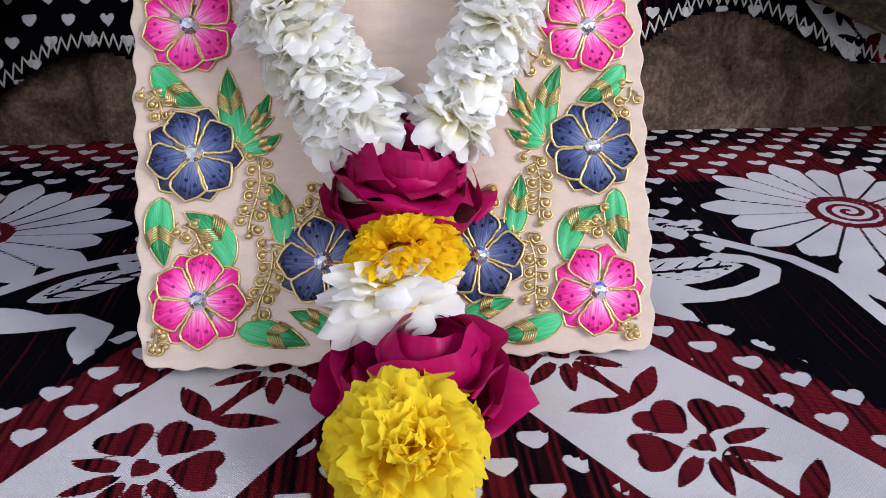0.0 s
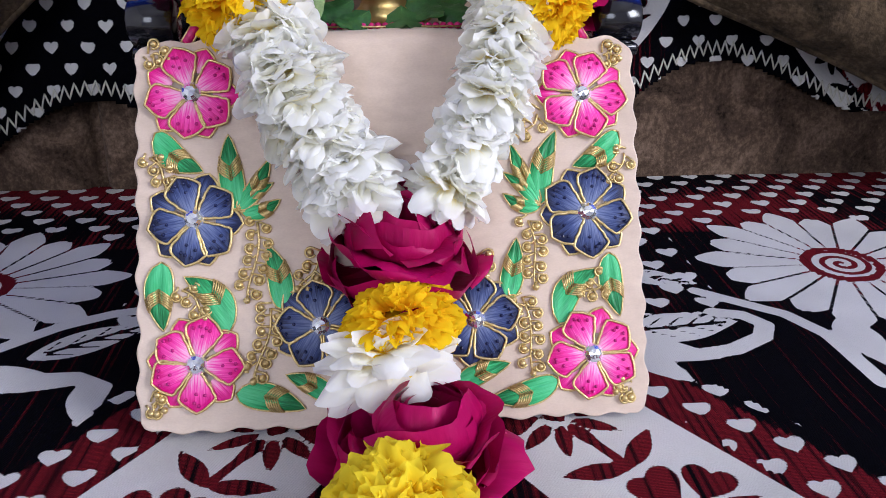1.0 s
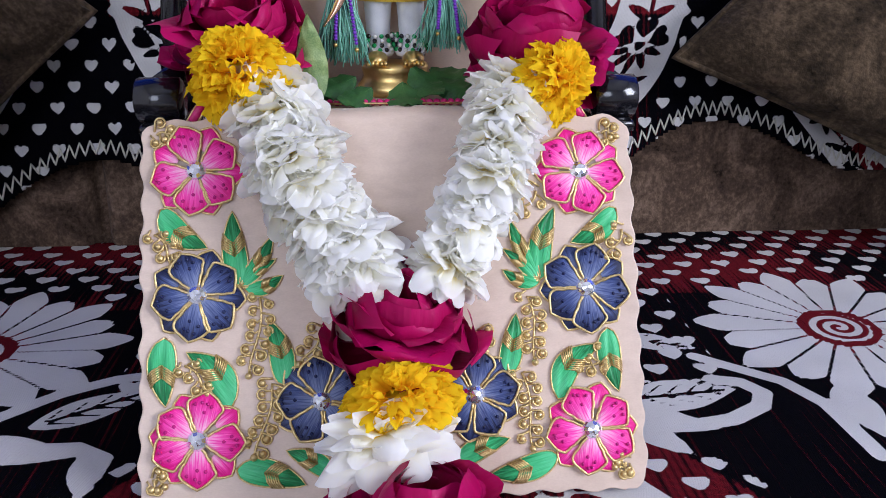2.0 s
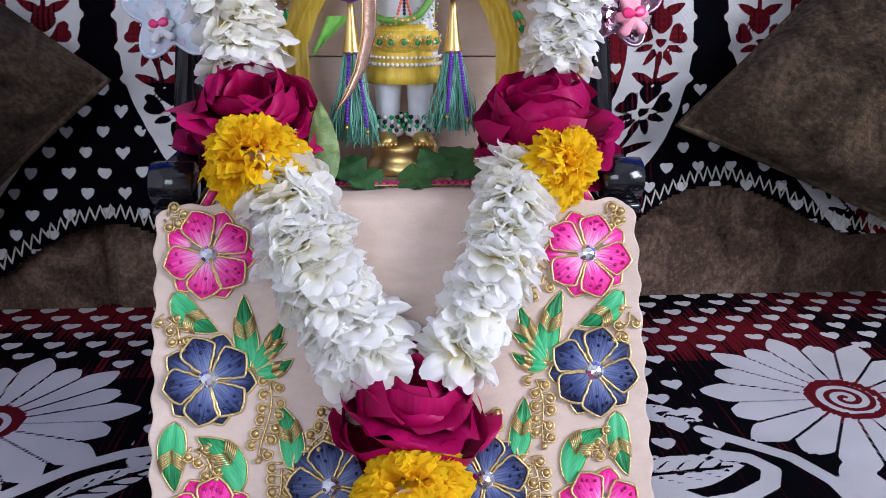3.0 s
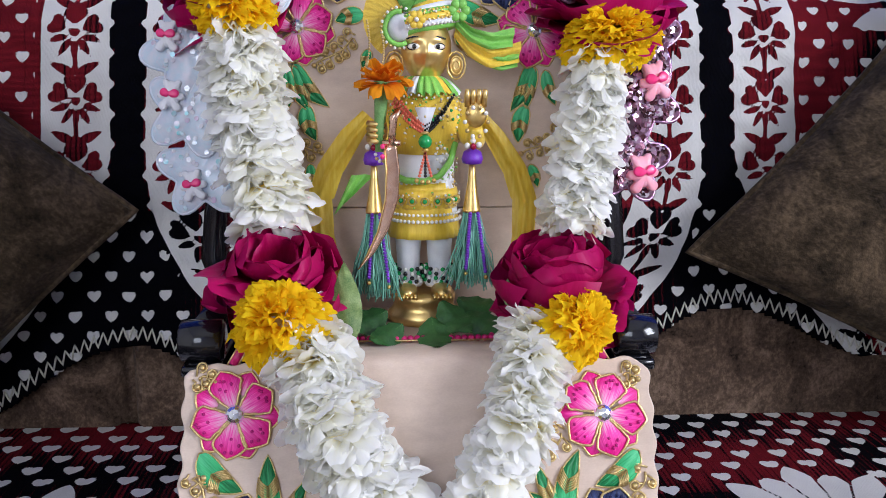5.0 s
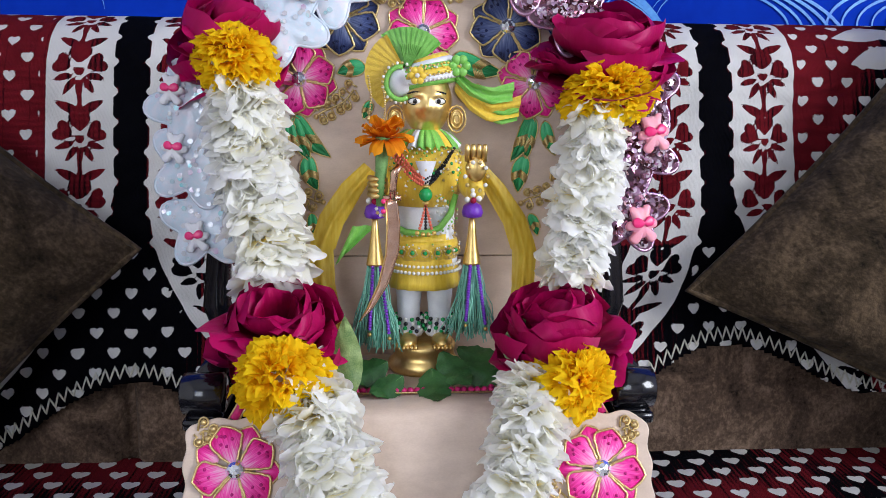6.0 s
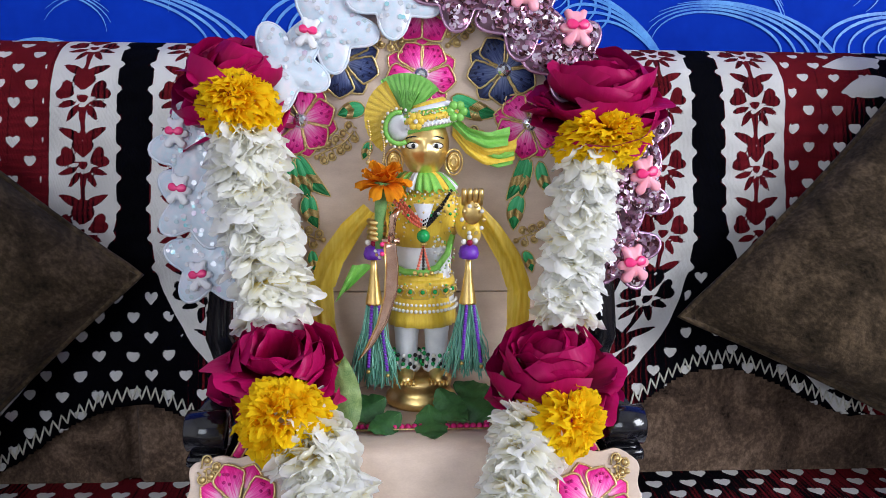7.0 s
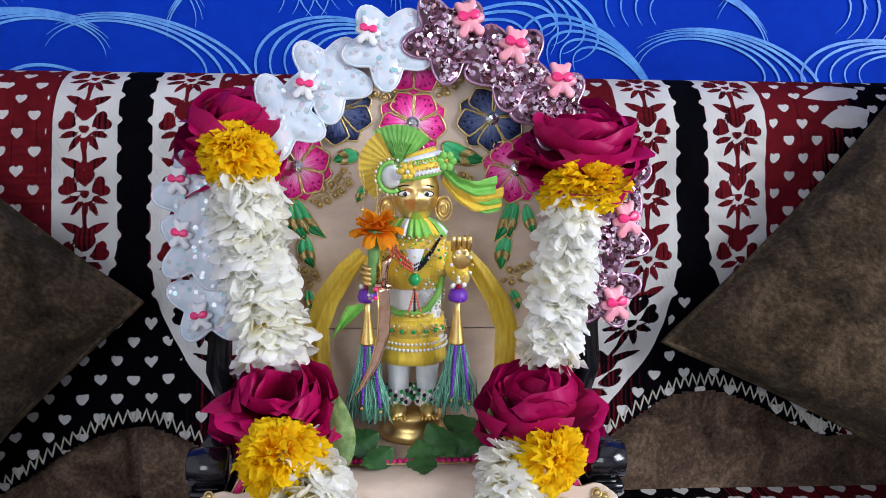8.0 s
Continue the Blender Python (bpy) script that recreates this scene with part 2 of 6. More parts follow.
# ---- mesh tools ----
class Shape:
    """Collects points, faces, surface numbers and a per-point pair 'along'."""

    def __init__(self):
        self.v, self.f, self.k, self.a = [], [], [], []

    def grid(self, nu, nv, fn, k=0, wrap=False, cap=False):
        s = len(self.v)
        for i in range(nu):
            for j in range(nv):
                u, v = i / (nu - 1), j / (nv if wrap else nv - 1)
                self.v.append(fn(u, v))
                self.a.append((u, v, 0.0))
        for i in range(nu - 1):
            for j in range(nv if wrap else nv - 1):
                a, b = s + i * nv + j, s + i * nv + (j + 1) % nv
                self.f.append((a, b, b + nv, a + nv))
                self.k.append(k)
        if cap:
            self.f.append(tuple(s + j for j in range(nv))[::-1])
            self.f.append(tuple(s + (nu - 1) * nv + j for j in range(nv)))
            self.k += [k, k]
        return self

    def ball(self, c, r, k=0, nu=7, nv=10):
        rx, ry, rz = (r, r, r) if isinstance(r, (int, float)) else r
        def fn(u, v):
            th, ph = math.pi * (0.02 + 0.96 * u), 2 * math.pi * v
            return (c[0] + rx * math.sin(th) * math.cos(ph), c[1] + ry * math.sin(th) * math.sin(ph), c[2] - rz * math.cos(th))
        return self.grid(nu, nv, fn, k, True, True)

    def lathe(self, c, prof, k=0, n=20, flat=1.0):
        """prof: (radius, height) pairs; flat squeezes it in y."""
        def fn(u, v):
            r, h = prof[round(u * (len(prof) - 1))]
            return (c[0] + r * math.cos(2 * math.pi * v), c[1] + flat * r * math.sin(2 * math.pi * v), c[2] + h)
        return self.grid(len(prof), n, fn, k, True, True)

    def tube(self, pts, r, k=0, n=6, closed=False):
        pts = [Vector(p) for p in pts]
        rs = r if isinstance(r, (list, tuple)) else [r] * len(pts)
        m = len(pts)
        s, ref = len(self.v), Vector((0.13, 0.31, 0.94))
        for i, p in enumerate(pts):
            a = pts[(i - 1) % m] if closed or i else p
            b = pts[(i + 1) % m] if closed or i < m - 1 else p
            d = (b - a).normalized() if (b - a).length > 1e-9 else Vector((0, 0, 1))
            x = d.cross(ref)
            x = x.normalized() if x.length > 1e-4 else d.orthogonal().normalized()
            y = d.cross(x)
            for j in range(n):
                w = 2 * math.pi * j / n
                self.v.append(tuple(p + rs[i] * (math.cos(w) * x + math.sin(w) * y)))
                self.a.append((i / max(1, m - 1), j / n, 0))
        for i in range(m if closed else m - 1):
            for j in range(n):
                a, b = s + i * n + j, s + i * n + (j + 1) % n
                c2, d2 = s + ((i + 1) % m) * n + (j + 1) % n, s + ((i + 1) % m) * n + j
                self.f.append((a, b, c2, d2))
                self.k.append(k)
        if not closed:
            self.f += [tuple(s + j for j in range(n))[::-1], tuple(s + (m - 1) * n + j for j in range(n))]
            self.k += [k, k]
        return self

    def prism(self, outline, z0, z1, k=0, bevel=0.0, dome=0.0):
        """An outline in x, y raised from z0 to z1; a bevel draws the top rim in; dome lifts its middle."""
        n, s = len(outline), len(self.v)
        cx, cy = sum(p[0] for p in outline) / n, sum(p[1] for p in outline) / n
        def ring(sc, z):
            for x, y in outline:
                d = math.hypot(x - cx, y - cy) or 1.0
                q = max(0.0, (d - sc) / d) if sc < 0.5 else 0.0
                self.v.append((cx + (x - cx) * q, cy + (y - cy) * q, z))
                self.a.append((0, 0, 0))
        rings = [(0.0, z0), (0.0, z1 - bevel), (bevel * 0.3, z1 - bevel * 0.3), (bevel, z1)] if bevel else [(0.0, z0), (0.0, z1)]
        for sc, z in rings:
            ring(sc, z)
        if dome:
            for q, h in ((0.75, 0.45), (0.45, 0.8), (0.15, 1.0)):
                for x, y in outline:
                    self.v.append((cx + (x - cx) * q, cy + (y - cy) * q, z1 + dome * h))
                    self.a.append((0, 0, 0))
        m = len(rings) + (3 if dome else 0)
        for i in range(m - 1):
            for j in range(n):
                a, b = s + i * n + j, s + i * n + (j + 1) % n
                self.f.append((a, b, b + n, a + n))
                self.k.append(k)
        self.f += [tuple(s + j for j in range(n))[::-1], tuple(s + (m - 1) * n + j for j in range(n))]
        self.k += [k, k]
        return self

    def block(self, lo, hi, k=0, bevel=0.0):
        b = bevel
        out = [(lo[0] + b, lo[1]), (hi[0] - b, lo[1]), (hi[0], lo[1] + b), (hi[0], hi[1] - b), (hi[0] - b, hi[1]), (lo[0] + b, hi[1]), (lo[0], hi[1] - b), (lo[0], lo[1] + b)] if b else [(lo[0], lo[1]), (hi[0], lo[1]), (hi[0], hi[1]), (lo[0], hi[1])]
        return self.prism(out, lo[2], hi[2], k, b)

    def moved(self, other, m, k=None):
        s = len(self.v)
        self.v += [tuple(m @ Vector(p)) for p in other.v]
        self.a += other.a
        self.f += [tuple(i + s for i in f) for f in other.f]
        self.k += other.k if k is None else [k] * len(other.f)
        return self

    def mesh(self, name, mats, smooth=True):
        me = bpy.data.meshes.new(name)
        me.from_pydata(self.v, [], self.f)
        for m in mats if isinstance(mats, (list, tuple)) else [mats]:
            me.materials.append(m)
        me.polygons.foreach_set("material_index", self.k)
        me.polygons.foreach_set("use_smooth", [smooth] * len(self.f))
        at = me.attributes.new("along", "FLOAT_VECTOR", "POINT")
        at.data.foreach_set("vector", np.array(self.a, dtype=np.float32).ravel())
        me.update()
        return me


def part(name, data, mats, parent, m=None, label="", smooth=True):
    """One mesh object under a thing or part; data is a Shape or a mesh that is shared."""
    me = data.mesh(name, mats, smooth) if isinstance(data, Shape) else data
    ob = new(name, me)
    if parent is not None:
        ob.parent = parent
    if m is not None:
        ob.matrix_basis = m
    if label:
        tagged(ob, label)
    return ob


def thing(name, label, category, m=None, group="", kind=""):
    ob = new(name)
    ob.empty_display_size = 0.01
    if m is not None:
        ob.matrix_basis = m
    return tagged(ob, label, category, group, kind)


def solid(name, shape, mats, label, category, m=None, group="", kind="", smooth=True):
    ob = part(name, shape, mats, None, m, smooth=smooth)
    return tagged(ob, label, category, group, kind)


def towards(place, axis, spin=0.0):
    """A pose at place whose own z points along axis."""
    q = Vector(axis).to_track_quat("Z", "Y").to_matrix().to_4x4()
    return Matrix.Translation(place) @ q @ pose(0, 0, 0, 0, 0, spin)


# ---- woven figures (signed distances, metres; positive inside) ----
def heart(x, y, s):
    """A heart about s wide, point down."""
    X, Y = np.abs(x) / s * 2, y / s * 2 + 0.15
    d = 1.0 - np.sqrt(X ** 2 + (1.3 * Y - 0.85 * np.sqrt(np.maximum(X, 1e-9))) ** 2)
    return d * s * 0.32


def leaf_blob(x, y, x0, y0, x1, y1, w):
    """A pointed leaf from one end to the other, w its half width."""
    L = math.hypot(x1 - x0, y1 - y0)
    ux, uy = (x1 - x0) / L, (y1 - y0) / L
    a = ((x - x0) * ux + (y - y0) * uy) / L
    b = -(x - x0) * uy + (y - y0) * ux
    inside = w * np.sin(np.pi * np.clip(a, 0, 1) ** 0.8) - np.abs(b)
    return np.where((a < 0) | (a > 1), -np.hypot(x - np.clip(x, min(x0, x1), max(x0, x1)), y - np.clip(y, min(y0, y1), max(y0, y1))) - 0.0005, inside)


def hearts(x, y, px, py, s, shear=0.5, lean=0.0):
    """A field of hearts in offset rows."""
    row = np.round(y / py)
    xs = x - shear * px * np.mod(row, 2)
    return heart(xs - px * np.round(xs / px), y - py * row, s)


def rot(x, y, deg):
    c, s = math.cos(radians(deg)), math.sin(radians(deg))
    return x * c + y * s, -x * s + y * c


def motif(x, y, s):
    """A stemmed bloom of heart petals round a small heart, s across: the dark part of a pale band."""
    d = np.full_like(x, -1.0)
    for ang, ln in ((0, 1.0), (62, 0.95), (-62, 0.95)):
        a, b = rot(x, y, -ang)
        d = np.maximum(d, heart(a, b - 0.30 * s, 0.40 * s * ln))
    for ang in (108, 146, 180, 214, 252):
        a, b = rot(x, y, -ang)
        d = np.maximum(d, leaf_blob(a, b, 0.0, 0.10 * s, 0.0, 0.50 * s, 0.062 * s))
    ring = np.hypot(x, y - 0.02 * s)
    d = np.where(ring < 0.135 * s, heart(x, y - 0.0 * s, 0.19 * s), d)
    d = np.maximum(d, 0.04 * s - np.abs(x) - np.where((y < -0.36 * s) & (y > -0.74 * s), 0, 1))
    for sg in (1, -1):
        d = np.maximum(d, leaf_blob(x, y, 0.0, -0.72 * s, sg * 0.46 * s, -0.50 * s, 0.085 * s))
    return d


def band_motifs(across, along, step, s):
    a = along - step * np.round(along / step)
    up = motif(across, a - 0.25 * s, s)
    lo = motif(across, a - 0.25 * s + step, s)
    hi = motif(across, a - 0.25 * s - step, s)
    return np.maximum(np.maximum(up, lo), hi)


def daisy(x, y, R, n, squash):
    """A many-petalled bloom with a spiral heart: the pale part."""
    r, th = np.hypot(x, y), np.arctan2(y, x)
    d = np.full_like(x, -1.0)
    for i in range(n):
        ang = 2 * math.pi * i / n
        a = x * math.cos(ang) + y * math.sin(ang)
        b = np.abs(-x * math.sin(ang) + y * math.cos(ang))
        k = 1.0 if i % 2 else 0.88
        u = np.clip((a - 0.2 * R) / (0.8 * R * k), 0, 1)
        w = 0.165 * R * np.sin(np.pi * np.clip(0.14 + 0.86 * u, 0, 1) ** 1.25) ** 0.7
        gap = a * math.tan(math.pi / n) - 0.011 * R
        d = np.maximum(d, np.where((a > 0.2 * R) & (a < R * k), np.minimum(w, gap) - b, -1))
    ph = np.mod(r / (0.088 * R) - th / (2 * math.pi), 1.0)
    core = (0.27 - np.abs(ph - 0.5)) * 0.088 * R
    return np.where(r < 0.265 * R, np.where(r < 0.222 * R, core, -1), d)


CX = 0.025  # the covers' middle line


def seat_figure(x, y):
    """cream and red fields of the seat cover, x across and y into the sofa."""
    X = np.abs(x - CX)
    sx = x - CX
    # two pale bands that part towards the front
    XB = np.abs(x - 0.0145)
    mid = 0.1015 + 0.64 * (0.248 - y)
    nrm = 1 / math.hypot(1, 0.64)
    across = (XB - mid) * nrm
    along = (y - XB * 0.64) * nrm
    half = 0.0395
    band = half - np.abs(across)
    band = np.where(y > 0.43, -1, band)
    dark = band_motifs(across * 1.0, along - 0.132, 0.078, 0.060)
    cream = np.where(band > 0, np.minimum(band, -dark), band)
    # hearts in the middle and beside the bands
    hs = hearts(sx, y - 0.01, 0.030, 0.0150, 0.0132)
    fieldh = (np.abs(across) > half + 0.004) & (y < 0.395) & (across < 0.085)
    cream = np.maximum(cream, np.where(fieldh, hs, -1))
    hf = hearts(sx, y, 0.030, 0.018, 0.0145)
    cream = np.maximum(cream, np.where((y > 0.535) | ((X < 0.175) & (y > 0.40)), hf, -1))
    # great blooms, leaves and stems on both sides
    q = daisy(X - 0.272, y - 0.462, 0.094, 19, 1.0)
    cream = np.where(np.hypot(X - 0.272, y - 0.462) < 0.094, q, cream)
    def veined(x0, y0, x1, y1, w, U):
        lf = leaf_blob(U, y, x0, y0, x1, y1, w)
        L = math.hypot(x1 - x0, y1 - y0)
        b = -(U - x0) * (y1 - y0) / L + (y - y0) * (x1 - x0) / L
        a = ((U - x0) * (x1 - x0) + (y - y0) * (y1 - y0)) / L
        vein = np.minimum(np.abs(b), np.abs(np.mod(a - np.abs(b) * 1.6, 0.013) - 0.0065) + np.where(np.abs(b) > 0.72 * w, 1, 0)) - 0.0013
        return np.minimum(lf, np.where((a < 0.12 * L) | (a > 0.88 * L), 1, vein))
    # leaves, curled stems and side leaves, one set for each side
    for x0, y0, x1, y1, w in ((0.148, 0.458, 0.194, 0.440, 0.011), (0.134, 0.384, 0.198, 0.391, 0.015), (-0.182, 0.378, -0.124, 0.413, 0.012)):
        cream = np.maximum(cream, veined(x0, y0, x1, y1, w, x))
    for x0, y0, x1, y1, w in ((0.205, 0.298, 0.262, 0.262, 0.018), (0.245, 0.345, 0.330, 0.312, 0.018)):
        cream = np.maximum(cream, veined(x0, y0, x1, y1, w, X))
    for x0, y0, x1, y1, w in ((0.257, 0.392, 0.254, 0.338, 0.012), (0.118, 0.374, 0.176, 0.354, 0.011), (0.126, 0.366, 0.153, 0.333, 0.009), (-0.216, 0.366, -0.150, 0.353, 0.012), (-0.146, 0.356, -0.137, 0.318, 0.007), (-0.229, 0.392, -0.226, 0.350, 0.012)):
        cream = np.maximum(cream, leaf_blob(x, y, x0, y0, x1, y1, w))
    for pts, w in ((((0.188, 0.430), (0.208, 0.414), (0.228, 0.398), (0.240, 0.372), (0.243, 0.325)), 0.0048), (((0.134, 0.364), (0.160, 0.358), (0.184, 0.362), (0.204, 0.373), (0.211, 0.386), (0.203, 0.398), (0.188, 0.402)), 0.0052),
                   (((-0.128, 0.430), (-0.150, 0.424), (-0.176, 0.410), (-0.202, 0.388), (-0.222, 0.350)), 0.0046), (((-0.205, 0.349), (-0.180, 0.360), (-0.152, 0.360), (-0.136, 0.350), (-0.137, 0.336)), 0.0050)):
        for (x0, y0), (x1, y1) in zip(pts, pts[1:]):
            q = np.clip(((x - x0) * (x1 - x0) + (y - y0) * (y1 - y0)) / ((x1 - x0) ** 2 + (y1 - y0) ** 2), 0, 1)
            cream = np.maximum(cream, w - np.hypot(x - x0 - q * (x1 - x0), y - y0 - q * (y1 - y0)))
    red = np.where(across < 0, 0.50, np.where(across < half + 0.034, 0.62, 0.10))
    red = np.where(np.abs(across) < half, 0.66, red)
    red = np.where(np.hypot(X - 0.272, y - 0.462) < 0.034, 0.95, red)
    red = np.where(y > 0.52, 0.45 + 0.4 * np.sin(x * 19) * np.sin(y * 40 + 1), red)
    return cream, np.clip(red, 0, 1)


def hem(x):
    """Height of the back cover's scalloped lower edge."""
    a = np.abs(x - CX)
    return 0.456 + 0.032 * np.cos((a - 0.245) * 2 * math.pi / 0.30) + 0.05 * (x - CX) - 0.004 + 0.12 * np.maximum(0.0, x - 0.30)


def back_figure(x, z):
    """cream and red fields of the back cover; z is the way up along it, from the sofa seat's height."""
    X = np.abs(x - CX)
    low = np.maximum(0.0, 0.62 - z)
    inner = 0.202 - 3.6 * low ** 2 * (1 + 1.2 * low)          # middle of the inner band, drawn in below
    outer = 0.284 + 2.2 * low ** 2 + 0.25 * low
    nrm = 1 / np.sqrt(1 + (7.2 * low) ** 2)
    scal = 0.0018 * np.maximum(0, np.sin(z * 2 * math.pi / 0.024) - 0.45) * np.where(z > 0.57, 4, 0)
    bi = 0.0265 - np.abs(X - inner) * nrm + np.where(X > inner, scal, 0)
    bo = 0.0265 - np.abs(X - outer) + np.where(X < outer, scal, 0)
    step = 0.054
    di = band_motifs((X - inner) * nrm, z - 0.004, step, 0.0445)
    do = band_motifs(X - outer, z - 0.004, step, 0.0445)
    cream = np.maximum(np.where(bi > 0, np.minimum(bi, -di), bi), np.where(bo > 0, np.minimum(bo, -do), bo))
    hs = hearts(x - CX + 0.004, z, 0.028, 0.0155, 0.0104)
    where = (X < inner - 0.03) | ((X > inner + 0.024) & (X < outer - 0.024) & (z < 0.58)) | (X > outer + 0.03)
    cream = np.maximum(cream, np.where(where & (bi < -0.003) & (bo < -0.003), hs, -1))
    for x0, z0, x1, z1 in ((0.412, 0.742, 0.364, 0.730), (0.412, 0.772, 0.352, 0.758)):
        cream = np.maximum(cream, leaf_blob(X, z, x0, z0, x1, z1, 0.011))
    red = np.where((X > outer) | (X < inner), 0.9, 0.04)
    fade = np.clip(0.9 - 30 * (X - 0.342 - 0.45 * (z - 0.672)), 0.06, 0.9)
    red = np.where((X > outer) & (x > CX), fade, red)
    red = np.where((bi > 0) | (bo > 0), 0.68, red)
    red = np.where((z < 0.58) & (X > 0.10) & (X < outer), np.clip(0.75 - (X - 0.13) * 9, 0.03, 0.8), red)
    return cream, red


def cover(name, us, vs, place, figure, label):
    """A woven cover over a grid; the figure is held in point fields, finer than the grid."""
    U, V = np.meshgrid(us, vs, indexing="ij")
    cr, rd = figure(U, V)
    nu, nv = U.shape
    P = place(U, V).reshape(-1, 3)
    idx = np.arange(nu * nv).reshape(nu, nv)
    quads = np.stack([idx[:-1, :-1], idx[1:, :-1], idx[1:, 1:], idx[:-1, 1:]], -1).reshape(-1, 4)
    return P, quads, cr.ravel(), rd.ravel(), np.stack([U, V, 0 * U], -1).reshape(-1, 3)


def cover_object(name, data, label, keep=None, thick=0.0025):
    P, quads, cr, rd, plan = data
    if keep is not None:
        quads = quads[keep[quads].all(1)]
    used = np.unique(quads)
    remap = np.full(len(P), -1)
    remap[used] = np.arange(len(used))
    me = bpy.data.meshes.new(name)
    me.from_pydata(P[used].tolist(), [], remap[quads].tolist())
    for n, arr in (("cream", cr), ("red", rd)):
        me.attributes.new(n, "FLOAT", "POINT").data.foreach_set("value", arr[used].astype(np.float32))
    me.attributes.new("plan", "FLOAT_VECTOR", "POINT").data.foreach_set("vector", plan[used].astype(np.float32).ravel())
    me.materials.append(THROW)
    me.polygons.foreach_set("use_smooth", [True] * len(me.polygons))
    ob = new(name, me)
    if thick:
        mod = ob.modifiers.new("thickness", "SOLIDIFY")
        mod.thickness, mod.offset = thick, 0.0
    return ob


# ---- room ----
SEAT = 0.400


def room():
    W = 0.12
    x0, x1, y0, y1, h = -1.9, 2.1, -2.5, 0.87, 2.7
    def slab(name, lo, hi, mat, label, cat):
        return solid(name, Shape().block(lo, hi), mat, label, cat, kind="structure", smooth=False)
    slab("floor", (x0 - W, y0 - W, -0.1), (x1 + W, y1 + W, 0.0), FLOOR_TILE, "pale tiled floor of the room", "floor")
    slab("ceiling", (x0 - W, y0 - W, h), (x1 + W, y1 + W, h + 0.1), PLASTER, "white plastered ceiling of the room", "ceiling")
    slab("wall_north", (x0, y1, 0.0), (x1, y1 + W, h), BLUE_WALL, "glossy blue wall printed with pale swirling lines", "wall")
    slab("wall_west", (x0 - W, y0, 0.0), (x0, y1 + W, h), PLASTER, "plain white plastered wall", "wall")
    # wall on the right, with an unseen window opening for the key lamp
    s = Shape()
    for lo, hi in (((x1, y0, 0), (x1 + W, -1.55, h)), ((x1, -0.25, 0), (x1 + W, y1 + W, h)), ((x1, -1.55, 0), (x1 + W, -0.25, 0.8)), ((x1, -1.55, 2.1), (x1 + W, -0.25, h))):
        s.block(lo, hi)
    solid("wall_east", s, PLASTER, "white plastered wall with an added window opening", "wall", kind="structure", smooth=False)
    # rear wall out of view; its opening and window are added for the fill
    s = Shape()
    for lo, hi in (((x0 - W, y0 - W, 0), (-1.6, y0, h)), ((-0.2, y0 - W, 0), (x1 + W, y0, h)), ((-1.6, y0 - W, 0), (-0.2, y0, 0.85)), ((-1.6, y0 - W, 2.15), (-0.2, y0, h))):
        s.block(lo, hi)
    solid("wall_south", s, PLASTER, "white plastered wall with an added window opening", "wall", kind="structure", smooth=False)
    for name, a, b in (("added_window_1", (x1 + 0.05, -1.55, 0.8), (x1 + 0.09, -0.25, 2.1)), ("added_window_2", (-1.6, y0 - 0.09, 0.85), (-0.2, y0 - 0.05, 2.15))):
        w = thing(name, "unseen added window with white frame and clear panes", "window", kind="structure")
        ax = 1 if name == "added_window_1" else 0
        def at(u0, u1, z0, z1, grow=0.0):
            lo, hi = list(a), list(b)
            span = b[ax] - a[ax]
            lo[ax], hi[ax] = a[ax] + span * u0, a[ax] + span * u1
            lo[2], hi[2] = a[2] + (b[2] - a[2]) * z0, a[2] + (b[2] - a[2]) * z1
            lo[1 - ax] += grow
            hi[1 - ax] -= grow
            return Shape().block(tuple(lo), tuple(hi))
        for u0, u1, z0, z1 in ((0, 0.045, 0, 1), (0.955, 1, 0, 1), (0.478, 0.522, 0, 1), (0.045, 0.478, 0, 0.045), (0.045, 0.478, 0.955, 1), (0.522, 0.955, 0, 0.045), (0.522, 0.955, 0.955, 1)):
            part("window_frame", at(u0, u1, z0, z1), PLASTER, w, smooth=False)
        for u0, u1 in ((0.045, 0.478), (0.522, 0.955)):
            pane = part("pane", at(u0, u1, 0.045, 0.955, 0.017), GLASS, w, smooth=False)
            pane.visible_shadow = False


